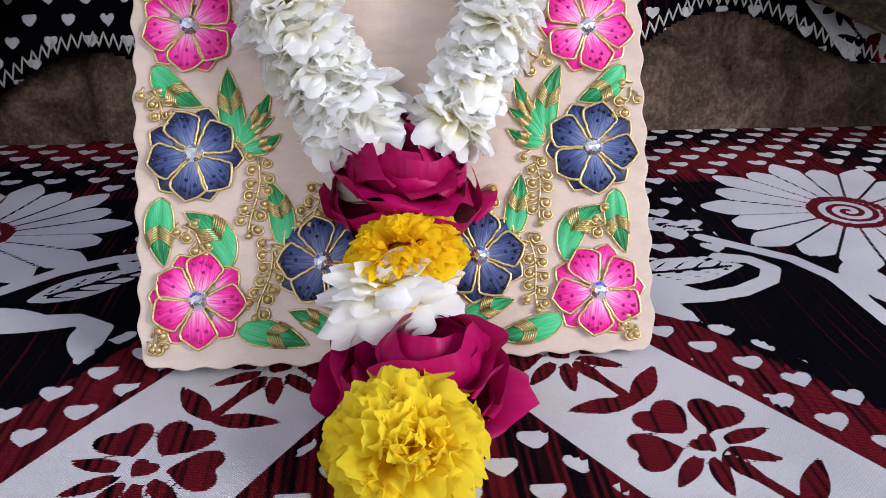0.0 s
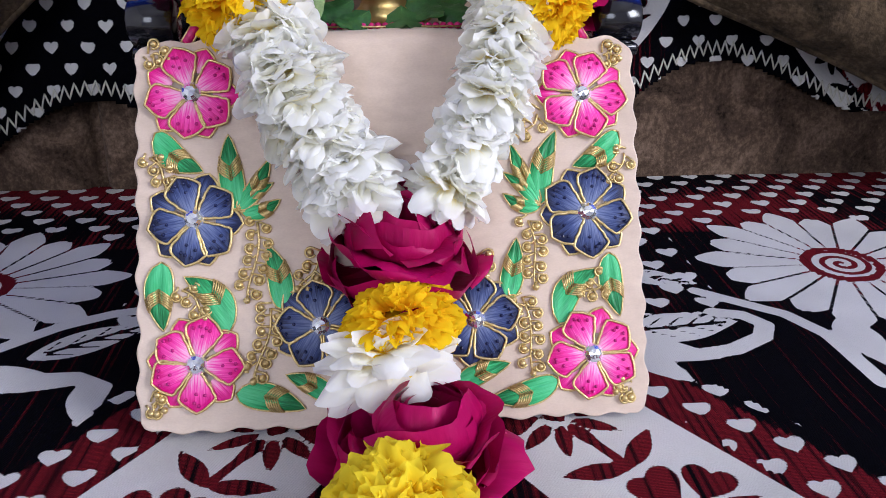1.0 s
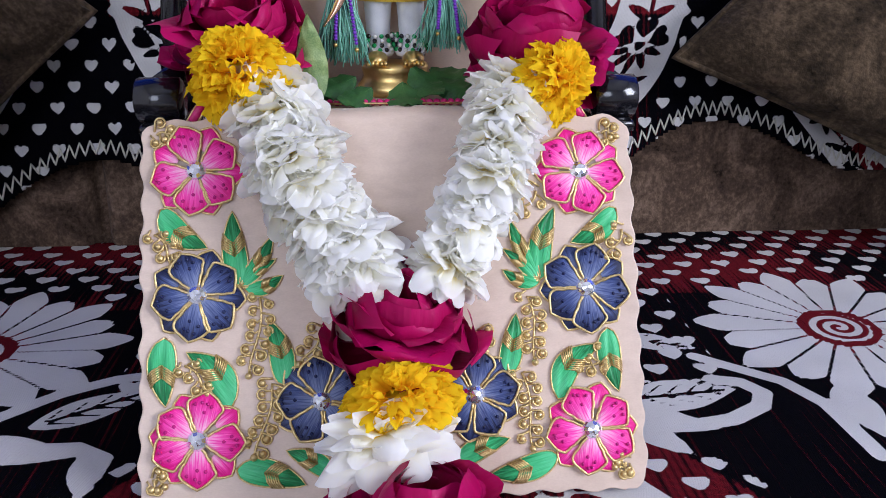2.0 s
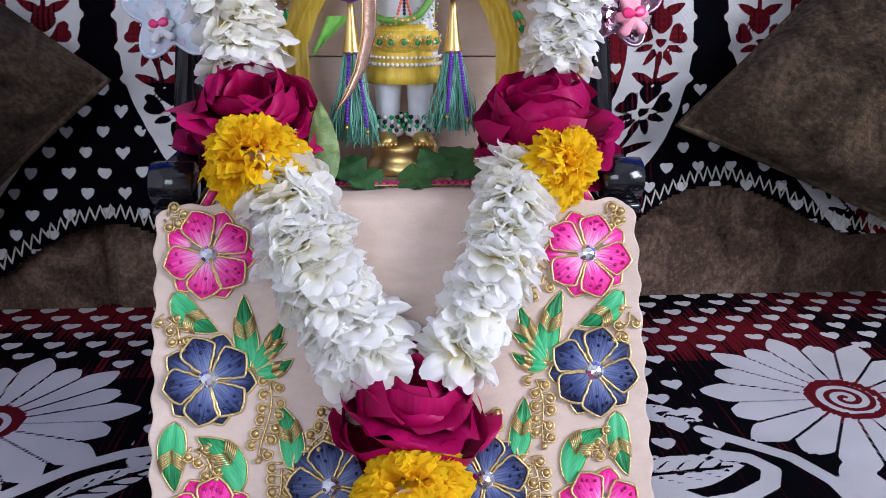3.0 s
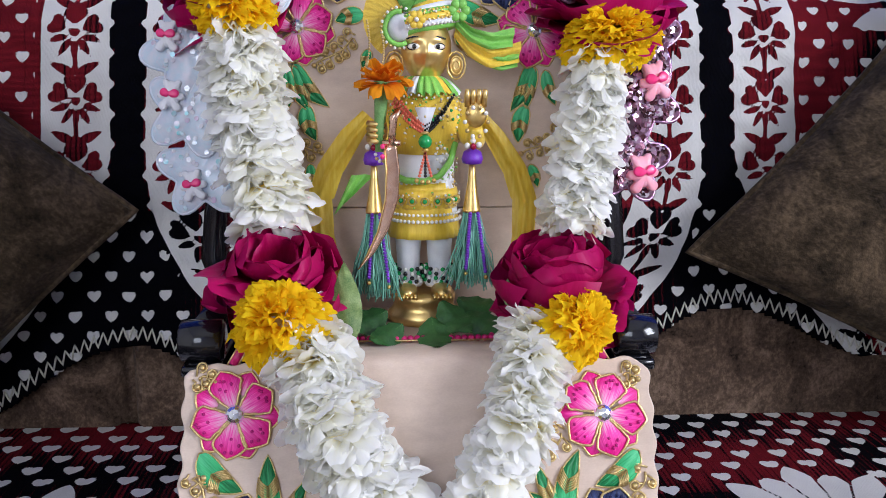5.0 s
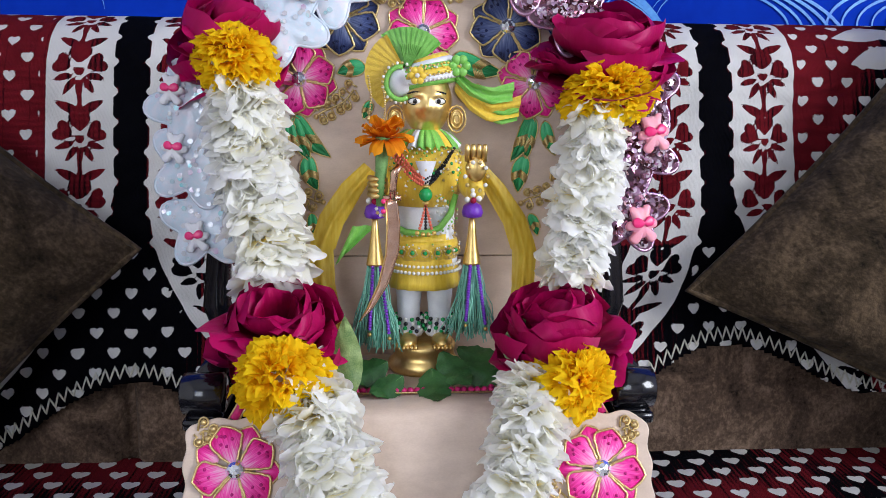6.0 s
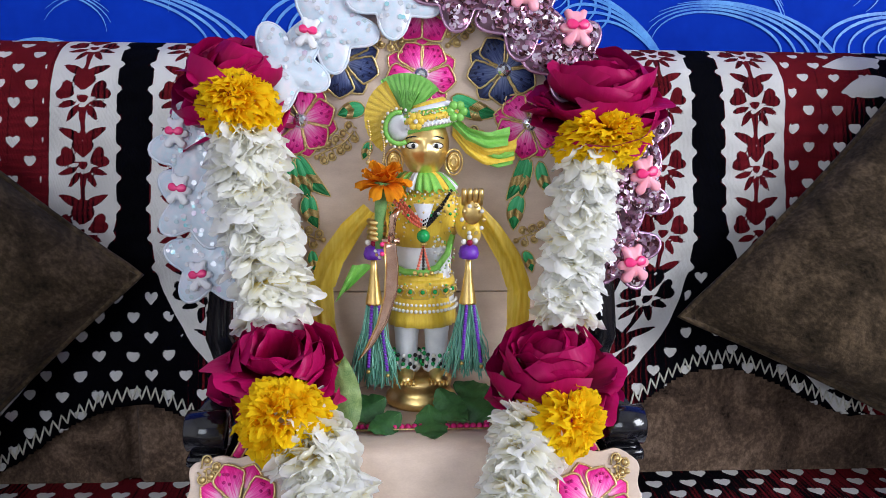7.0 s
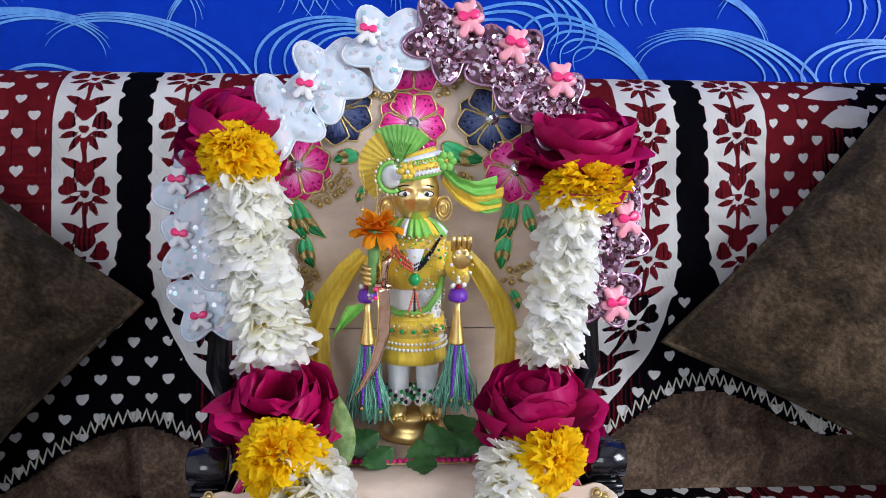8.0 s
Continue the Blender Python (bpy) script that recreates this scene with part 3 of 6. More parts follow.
def swirls():
    """Bundles of tapering pale arcs printed on the blue wall."""
    rng = random.Random(7)
    y = 0.8685
    s = Shape()
    def stroke(pts, w, lift):
        n = len(pts)
        def fn(u, v):
            i = min(n - 2, int(u * (n - 1)))
            f = u * (n - 1) - i
            x = pts[i][0] * (1 - f) + pts[i + 1][0] * f
            z = pts[i][1] * (1 - f) + pts[i + 1][1] * f
            dx, dz = pts[i + 1][0] - pts[i][0], pts[i + 1][1] - pts[i][1]
            L = math.hypot(dx, dz) or 1
            q = w * (0.12 + 0.88 * math.sin(math.pi * u) ** 0.8) * (v - 0.5)
            return (x - dz / L * q, y - lift, z + dx / L * q)
        s.grid(n, 2, fn)
    lift = 0.0
    for row in range(5):
        for col in range(9):
            bx = -0.62 + 0.155 * col + (0.078 if row % 2 else 0) + rng.uniform(-0.02, 0.02)
            bz = 0.715 + 0.062 * row + rng.uniform(-0.012, 0.012)
            flip = 1 if (row + col) % 2 else -1
            tall, wide = rng.uniform(0.045, 0.062), rng.uniform(0.075, 0.105)
            turn = rng.uniform(-0.45, 0.45)
            for j in range(rng.choice((4, 5, 5))):
                k = 1 - 0.115 * j
                pts = []
                for i in range(26):
                    u = i / 25
                    a = -0.5 + (math.pi * 0.92 + 0.25 * j) * u
                    px = flip * (wide * (k + 0.25 * u) * math.cos(a) - 0.006 * j)
                    pz = tall * (k + 0.10 * u) * math.sin(a) - 0.03 * u * u
                    pts.append((bx + px * math.cos(turn) - pz * math.sin(turn), bz + px * math.sin(turn) + pz * math.cos(turn)))
                lift += 0.000002
                stroke(pts, 0.0034 - 0.0002 * j, lift)
    ob = solid("wall_print", s, PALE_BLUE, "pale blue swirling lines printed on the wall", "wall print", kind="structure")
    ob["kind"] = "stuff"


def back_place(U, V):
    """The sofa back's face: steep below, leaning, then rolling over the top to the wall. V is height up to 0.735, then runs over the roll."""
    v = np.asarray(V, float)
    y = 0.6475 + 0.0 * v + np.where(v > 0.47, (v - 0.47) * 0.255, 0.0)
    z = v.copy()
    over = np.maximum(0, v - 0.715)
    R = 0.064
    ang = np.minimum(over / R, 1.36)
    base_y, base_z = 0.6475 + (0.715 - 0.47) * 0.255, 0.715
    t0 = math.atan(0.255)
    ry = base_y + R * (math.cos(t0) - np.cos(t0 + ang))
    rz = base_z + R * (np.sin(t0 + ang) - math.sin(t0))
    extra = np.maximum(0, over - 1.36 * R)
    ry, rz = ry + extra, rz - 0.03 * extra
    y, z = np.where(over > 0, ry, y), np.where(over > 0, rz, z)
    wr = 0.0026 * np.sin(U * 63 + v * 17) * np.sin(v * 41 + U * 9) + 0.0012 * np.sin(U * 140 - v * 60) + 0.0007 * np.sin(v * 330 + 3 * np.sin(U * 40)) * np.sin(U * 75 + 2)
    return np.stack([U + 0 * v, y - wr, z], -1)


def sofa():
    t = thing("sofa", "brown velvet sofa with a patterned woven cover", "sofa")
    s = Shape()
    def body(u, v):
        x = -1.0 + 2.05 * v
        prof = [(0.80, 0.12), (0.657, 0.12), (0.654, 0.40), (0.657, 0.44), (0.659, 0.50), (0.690, 0.60), (0.722, 0.695), (0.745, 0.728), (0.79, 0.744), (0.85, 0.742), (0.865, 0.70)]
        i = round(u * (len(prof) - 1))
        seam = 0.022 * math.exp(-((x + 0.228) / 0.006) ** 2) if 3 < i < 9 or i in (2, 3) else 0.0
        return (x, prof[i][0] + seam, prof[i][1])
    s.grid(11, 412, body)
    part("backrest", s, SOFA_VELVET_LIT, t, label="brown velvet sofa backrest with a vertical seam")
    part("seat_base", Shape().block((-1.0, -0.12, 0.10), (1.05, 0.66, SEAT - 0.006), bevel=0.03), SOFA_VELVET_LIT, t)
    for x in (-0.95, 0.99):
        for y in (-0.05, 0.78):
            part("foot", Shape().block((x - 0.03, y - 0.03, 0.0), (x + 0.03, y + 0.03, 0.11), bevel=0.004), BLACK, t)
    return t


def covers():
    us, vs = np.arange(-0.45, 0.5, 0.0022), np.arange(0.10, 0.662, 0.0022)
    def flat(U, V):
        z = SEAT + 0.0012 * np.sin(U * 21 + V * 13) * np.sin(V * 33) - 0.003 * np.clip((V - 0.55) / 0.1, 0, 1)
        return np.stack([U, V, z], -1)
    ob = cover_object("seat_cover", cover("seat_cover", us, vs, flat, seat_figure, ""), "")
    tagged(ob, "black, dark red and cream woven cover spread on the sofa seat", "sofa cover")
    us, vs = np.arange(-0.50, 0.56, 0.0022), np.arange(0.40, 0.93, 0.0022)
    data = cover("back_cover", us, vs, back_place, back_figure, "")
    keep = data[4][:, 1] > hem(data[4][:, 0])
    data[0][:, 1] -= 0.005
    ob = cover_object("back_cover", data, "", keep)
    tagged(ob, "woven heart and flower cover hanging over the sofa back", "sofa cover")
    # zigzag edging
    s = Shape()
    pts = []
    n = int(1.0 / 0.0037)
    for i in range(n):
        x = -0.47 + 0.0037 * i
        z = float(hem(np.array(x))) + (0.0165 if i % 2 else 0.0060)
        y = float(back_place(np.array(x), np.array(z))[1]) - 0.0072
        pts.append((x, y, z))
    fine = []
    for a, b in zip(pts, pts[1:]):
        for k in range(4):
            fine.append(tuple(a[c] + (b[c] - a[c]) * k / 4 for c in range(3)))
    s.tube(fine, 0.0008, n=5)
    part("zigzag_stitching", s, THREAD, ob, label="cream zigzag edging thread")


def cushion(name, centre, half, turn, lean, label, twist=0.0, skew=0.0):
    """A square velvet cushion standing on its corner: puffed, with pinched corners and a piped seam."""
    n = 34
    s = Shape()
    for side in (1, -1):
        def fn(u, v):
            a, b = 2 * u - 1, 2 * v - 1
            pinch = 1 - 0.06 * (1 - a * a) * abs(b) ** 6 - 0.06 * (1 - b * b) * abs(a) ** 6
            puff = max(0.0, (1 - a ** 4) * (1 - b ** 4)) ** 0.55
            wr = 0.004 * noise.noise((a * 2.2 + side, b * 2.2, half * 9)) + 0.002 * noise.noise((a * 7, b * 7, side))
            return (half * (a - b * math.sin(skew)) * pinch, half * b * math.cos(skew) * pinch, side * (0.042 * puff) + wr * puff)
        s.grid(n, n, fn)
    m = Matrix.Translation(centre) @ pose(0, 0, 0, 90 + lean, 0, twist) @ pose(0, 0, 0, 0, 0, turn)
    t = thing(name, label, "cushion", m, "velvet cushions on the sofa")
    part("cover", s, VELVET, t)
    rim = []
    for k in range(4):
        for i in range(24):
            a = -1 + 2 * i / 24
            p = (a, -1) if k == 0 else (1, a) if k == 1 else (-a, 1) if k == 2 else (-1, -a)
            q = 1 - 0.06 * (1 - a * a)
            px, py = (p[0] if abs(p[0]) < 1 else p[0] * q), (p[1] if abs(p[1]) < 1 else p[1] * q)
            rim.append((half * (px - py * math.sin(skew)), half * py * math.cos(skew), 0))
    part("piping", Shape().tube(rim, 0.0028, closed=True), VELVET, t)


room()
swirls()
sofa()
covers()
cushion("cushion", (-0.432, 0.60, 0.578), 0.165, 45 + 2, -16, "square brown velvet cushion leaning on the sofa back", 8)
cushion("cushion", (0.535, 0.603, 0.611), 0.20, 45 + 5, -18, "large brown velvet cushion leaning on the sofa back", -8, radians(13))


# ---- small materials ----
WHITE_CLOTH = simple("white_cloth", (0.68, 0.69, 0.74), (0.82, 0.83, 0.86), 200.0, 0.7, relief=0.25)
YELLOW_CLOTH = simple("yellow_silk", (0.72, 0.44, 0.02), (0.90, 0.66, 0.07), 120.0, 0.4, relief=0.3, sheen=0.3, stretch=(6, 6, 0.6))
LIME = simple("lime_green_silk", (0.12, 0.42, 0.05), (0.30, 0.66, 0.14), 200.0, 0.4, relief=0.3)
PEARL = simple("pearl", (0.74, 0.72, 0.66), (0.86, 0.85, 0.82), 100.0, 0.22, relief=0.05)
JADE = simple("green_bead", (0.005, 0.26, 0.06), (0.02, 0.42, 0.12), 100.0, 0.2, relief=0.05)
CORAL = simple("coral_bead", (0.66, 0.10, 0.05), (0.86, 0.22, 0.14), 500.0, 0.35, relief=0.3)
BLACK_BEAD = simple("black_bead", (0.006, 0.006, 0.008), (0.02, 0.02, 0.025), 500.0, 0.25, relief=0.3)
PURPLE = simple("purple_thread", (0.09, 0.012, 0.30), (0.20, 0.04, 0.52), 300.0, 0.45, relief=0.3)
TEAL = simple("teal_thread", (0.05, 0.30, 0.22), (0.34, 0.70, 0.53), 90.0, 0.45, relief=0.3, stretch=(9, 9, 1))
ROSE_GOLD = simple("rose_gold", (0.60, 0.34, 0.22), (0.85, 0.58, 0.44), 200.0, 0.2, 0.95, relief=0.15)
PINK_PLASTIC = simple("pink_plastic", (0.86, 0.30, 0.40), (0.92, 0.42, 0.50), 90.0, 0.35, relief=0.05, subsurface=0.2)
HOT_PINK = simple("hot_pink_plastic", (0.82, 0.02, 0.16), (0.92, 0.06, 0.26), 90.0, 0.3, relief=0.05)
WHITE_FLUFF = simple("white_plastic", (0.74, 0.75, 0.80), (0.84, 0.85, 0.88), 90.0, 0.5, relief=0.2)
MAGENTA_CORD = simple("magenta_braid", (0.42, 0.004, 0.09), (0.70, 0.015, 0.20), 500.0, 0.35, relief=0.4)
RUBY = simple("ruby_stone", (0.20, 0.002, 0.02), (0.38, 0.01, 0.05), 100.0, 0.08, relief=0.0)
STEM = simple("green_stem", (0.08, 0.22, 0.05), (0.22, 0.42, 0.14), 160.0, 0.5)


def film_material(name, colours, rough, metal, single=0.4, coat=0.3):
    """Iridescent film: colour drifts from patch to patch of the surface."""
    m, nt, b = material(name, rough, metal)
    co = node(nt, "ShaderNodeTexCoord")
    n = node(nt, "ShaderNodeTexNoise", Scale=160.0, Detail=3.0)
    nt.links.new(co.outputs["Object"], n.inputs["Vector"])
    geo = nt.nodes.new("ShaderNodeNewGeometry")
    f = maths(nt, "ADD", maths(nt, "MULTIPLY", n.outputs[0], 1 - single), maths(nt, "MULTIPLY", geo.outputs["Random Per Island"], single))
    k = len(colours)
    nt.links.new(ramp(nt, f, [(0.2 + 0.6 * i / (k - 1), c) for i, c in enumerate(colours)]).outputs[0], b.inputs["Base Color"])
    bump(nt, b, n.outputs[0], 0.3, 0.001)
    b.inputs["Coat Weight"].default_value = coat
    return m


WHITE_FILM = film_material("white_pearly_film", [(0.60, 0.52, 0.72), (0.74, 0.72, 0.80), (0.56, 0.68, 0.78), (0.78, 0.62, 0.72)], 0.34, 0.0, 0.3, 0.4)
SEQUIN = film_material("mauve_sequins", [(0.05, 0.012, 0.016), (0.20, 0.07, 0.10), (0.42, 0.20, 0.33), (0.62, 0.40, 0.58), (0.90, 0.78, 0.88)], 0.20, 0.7, 0.8)
SEQUIN_PALE = film_material("pearl_sequins", [(0.22, 0.66, 0.72), (0.60, 0.64, 0.70), (0.66, 0.66, 0.70), (0.62, 0.46, 0.66)], 0.25, 0.2)

MAUVE_PAD = simple("dark_mauve_cloth", (0.05, 0.015, 0.03), (0.14, 0.05, 0.09), 200.0, 0.5, relief=0.3)

# ---- embroidered chair cover ----
FRONT = Matrix(((1, 0, 0, 0.0065), (0, 0.4548, -0.8906, 0.3055), (0, 0.8906, 0.4548, 0.403), (0, 0, 0, 1)))
BACK = Matrix(((1, 0, 0, 0.0065), (0, 0.04, -0.9992, 0.4725), (0, 0.9992, 0.04, 0.56), (0, 0, 0, 1)))


def stitched_petal(R, W, r0=0.0035, lift=0.0017):
    def half(u):
        return W * ((u + 0.10) / 0.70) ** 0.80 if u < 0.60 else W * (1 - ((u - 0.60) / 0.40) ** 1.7)
    s = Shape().grid(12, 9, lambda u, v: (half(u) * (2 * v - 1), r0 + (R - r0) * u, 0.0004 + lift * (1 - (2 * v - 1) ** 4) * (0.45 + 0.55 * math.sin(math.pi * min(1, u + 0.1)))))
    edge = [(-half(u / 14), r0 + (R - r0) * u / 14, 0.0007) for u in range(15)] + [(half(u / 14), r0 + (R - r0) * u / 14, 0.0007) for u in range(13, -1, -1)]
    return s, edge


def faceted_gem(r):
    s = Shape()
    n = 11
    s.lathe((0, 0, 0), [(r, 0), (r, 0.0008), (r * 0.80, 0.0020), (r * 0.50, 0.0032), (r * 0.02, 0.0040)], n=n)
    return s


PETALS = {}


def embroidered_flower(cloth, x, y, R, silk, bead, turns):
    """Satin-stitched bloom: five petals in the given directions and smaller ones behind and between, corded in gold round a crystal."""
    key = (round(R, 4), silk.name)
    if key not in PETALS:
        big, edge = stitched_petal(R * 1.02, R * 0.385)
        small, sedge = stitched_petal(R * 1.04, R * 0.27, R * 0.46, 0.0010)
        PETALS[key] = (big.mesh("petal", silk), edge, small.mesh("petal", silk), sedge, Shape().ball((0, 0, 0.0022), 0.00085, nu=5, nv=7).mesh("bead", bead), faceted_gem(R * 0.235).mesh("gem", GEM, False))
    big, edge, small, sedge, dot, gem = PETALS[key]
    cord = Shape()
    rng = random.Random(int(1e4 * (x + 2 * y)))
    turns = [a - 90 for a in turns]
    sizes = [rng.uniform(0.95, 1.04) for i in range(5)]
    between = []
    for i in range(5):
        gap = (turns[(i + 1) % 5] - turns[i] + 180) % 360 - 180
        between.append(turns[i] + gap / 2)
    for i in range(5):
        m = pose(0, 0, 0.0011, 0, 0, turns[i]) @ Matrix.Diagonal((1, sizes[i], 1, 1))
        cord.tube([tuple(m @ Vector((p[0] * 1.02 + 0.0002 * math.sin(j * 1.7 + i), p[1], 0.0012))) for j, p in enumerate(edge)], 0.00064, n=6)
        m = pose(0, 0, 0.0, 0, 0, between[i])
        cord.tube([tuple(m @ Vector(p)) for p in sedge], 0.00060, n=6)
    f = part("embroidered_flower", cord, GOLD, cloth, pose(x, y, 0.0031), "silk flower outlined in gold cord with a crystal")
    for i in range(5):
        part("petal", big, None, f, pose(0, 0, 0.0011, 0, 0, turns[i]) @ Matrix.Diagonal((1, sizes[i], 1, 1)))
        part("petal", small, None, f, pose(0, 0, 0.0, 0, 0, between[i]))
        for px, py in ((0.02, 0.60), (-0.17, 0.70), (0.18, 0.72), (0.05, 0.84), (-0.08, 0.82)):
            part("bead", dot, None, f, pose(0, 0, 0.0009, 0, 0, turns[i]) @ pose((px + rng.uniform(-0.05, 0.05)) * R, (py + rng.uniform(-0.05, 0.05)) * R, 0))
    part("gem", gem, None, f, pose(0, 0, 0.0018, 0, 0, turns[0]), "clear faceted crystal")


def embroidered_leaf(cloth, x0, y0, x1, y1, w, bend=0.0):
    """Green satin leaf with a midrib, a chevron of gold thread and a gold cord edge."""
    L, w = math.hypot(x1 - x0, y1 - y0), w * 1.06
    ang = math.degrees(math.atan2(y1 - y0, x1 - x0)) - 90
    def half(u):
        return w * math.sin(math.pi * u ** 0.72) ** 0.75 if 0 < u < 1 else 0.0
    def mid(u):
        return bend * L * math.sin(math.pi * u)
    s = Shape().grid(14, 9, lambda u, v: (mid(u) + half(u) * (2 * v - 1), L * u, 0.0005 + 0.0019 * math.sin(math.pi * min(1, abs(2 * v - 1) * 1.0 + 0.08)) * math.sin(math.pi * min(1, max(0, u)))))
    leaf = part("embroidered_leaf", s, GREEN, cloth, pose(x0, y0, 0.0031, 0, 0, ang), "green silk leaf edged with gold cord")
    e = Shape()
    n = 14
    e.tube([(mid(i / n) - half(i / n), L * i / n, 0.0007) for i in range(n + 1)] + [(mid(i / n) + half(i / n), L * i / n, 0.0007) for i in range(n - 1, -1, -1)], 0.00045, n=5)
    part("gold_edge", e, GOLD, leaf)
    c = Shape()
    for i in range(6):
        u = 0.40 + 0.034 * i
        for sg in (-1, 1):
            c.tube([(mid(u), L * u, 0.0011), (mid(u + 0.05) + sg * half(u + 0.05) * 0.55, L * (u + 0.07), 0.0027), (mid(u + 0.1) + sg * half(u + 0.1), L * (u + 0.15), 0.0010)], 0.00048, n=4)
    part("gold_stitching", c, GOLD, leaf)


def gold_sprig(cloth, x0, y0, x1, y1):
    """A curved stem with beads in little rings of coiled gold wire."""
    L = math.hypot(x1 - x0, y1 - y0)
    ang = math.degrees(math.atan2(y1 - y0, x1 - x0))
    s = Shape()
    rng = random.Random(int(1e5 * (x0 + 3 * y1)))
    n = max(2, int(L / 0.0051))
    def sway(q):
        return 0.0016 * math.sin(q * math.pi * 1.6)
    s.tube([(L * i / 10, sway(i / 10), 0.0006) for i in range(11)], 0.0006, n=5)
    for i in range(n + 1):
        for sg in (-1, 1) if i < n else (0,):
            q = min(1.0, (i + 0.5 * (sg > 0)) / n)
            cx, cy = L * q + rng.uniform(-0.0006, 0.0006), sway(q) + sg * rng.uniform(0.0029, 0.0043)
            r, a0 = rng.uniform(0.0020, 0.0024), rng.uniform(2.0, 3.2)
            s.tube([(cx - 0.0026, sway(q), 0.0007)] + [(cx + r * math.cos(a0 - a * 0.60 * sg), cy + r * math.sin(a0 - a * 0.60 * sg), 0.0008 + 0.0001 * a) for a in range(9)], 0.00055, n=5)
            s.ball((cx, cy, 0.0012), rng.uniform(0.0015, 0.0018), nu=6, nv=8)
    part("gold_sprig", s, GOLD, cloth, pose(x0, y0, 0.0031, 0, 0, ang), "sprig of coiled gold wire and beads")


def scalloped(x0, x1, y0, y1, amp, pitch, r):
    """A rectangle with rounded corners and a wavy edge."""
    pts, per = [], []
    for cx, cy, a0 in ((x1 - r, y0 + r, -90), (x1 - r, y1 - r, 0), (x0 + r, y1 - r, 90), (x0 + r, y0 + r, 180)):
        for k in range(5):
            a = radians(a0 + 22.5 * k)
            per.append((cx + r * math.cos(a), cy + r * math.sin(a)))
    per.append(per[0])
    run = 0.0
    for a, b in zip(per, per[1:]):
        L = math.hypot(b[0] - a[0], b[1] - a[1])
        n = max(1, int(L / 0.0016))
        nx, ny = (b[1] - a[1]) / L, -(b[0] - a[0]) / L
        for i in range(n):
            o = amp * math.sin(2 * math.pi * (run + L * i / n) / pitch) + 0.4 * amp * math.sin(2 * math.pi * (run + L * i / n) / (pitch * 2.7))
            pts.append((a[0] + (b[0] - a[0]) * i / n + nx * o, a[1] + (b[1] - a[1]) * i / n + ny * o))
        run += L
    return pts


def chair():
    t = thing("doll_chair", "small black lacquered chair standing on the sofa seat", "chair")
    part("seat_board", Shape().block((-0.085, 0.395, 0.538), (0.098, 0.492, 0.552), bevel=0.003), BLACK, t)
    for x in (-0.098, 0.113):
        part("leg", Shape().lathe((x, 0.402, 0.400), [(0.006, 0), (0.007, 0.02), (0.0055, 0.03), (0.008, 0.06), (0.0055, 0.075), (0.0075, 0.11), (0.0085, 0.14)]), BLACK, t)
        part("leg", Shape().lathe((x, 0.486, 0.400), [(0.006, 0), (0.007, 0.03), (0.006, 0.14)]), BLACK, t)
        part("side_rail", Shape().block((x - 0.007, 0.398, 0.530), (x + 0.007, 0.492, 0.556), bevel=0.002), BLACK, t)
        sx = 1 if x > 0 else -1
        ax = x + sx * 0.003
        part("arm_post", Shape().block((ax - 0.0075, 0.392, 0.536), (ax + 0.0075, 0.408, 0.5555), bevel=0.002).block((ax - 0.0095, 0.389, 0.5495), (ax + 0.0095, 0.411, 0.5545), bevel=0.0015), BLACK, t)
        part("arm_roll", Shape().tube([(ax - 0.0105, 0.399, 0.5650), (ax - 0.0095, 0.399, 0.5650), (ax + 0.0095, 0.399, 0.5650), (ax + 0.0105, 0.399, 0.5650)], [0.0088, 0.0105, 0.0105, 0.0088], n=24), BLACK, t, label="rolled front end of the armrest")
        part("armrest", Shape().tube([(ax, 0.402, 0.5690), (x, 0.43, 0.5715), (x, 0.455, 0.574), (x - sx * 0.003, 0.487, 0.578)], [0.0070, 0.0072, 0.007, 0.0065], n=14), BLACK, t)
        part("back_post", Shape().tube([(x, 0.488, 0.54), (x + sx * 0.014, 0.489, 0.585), (x + sx * 0.008, 0.492, 0.66), (x - sx * 0.03, 0.494, 0.76)], [0.008, 0.0085, 0.0075, 0.006], n=12), BLACK, t)
    part("back_board", Shape().prism([(0.082 * math.cos(a), 0.12 + 0.10 * math.sin(a)) for a in [math.pi * i / 24 for i in range(25)]] + [(-0.082, 0.0), (0.082, 0.0)], -0.006, -0.0025), BLACK, t, BACK)
    return t


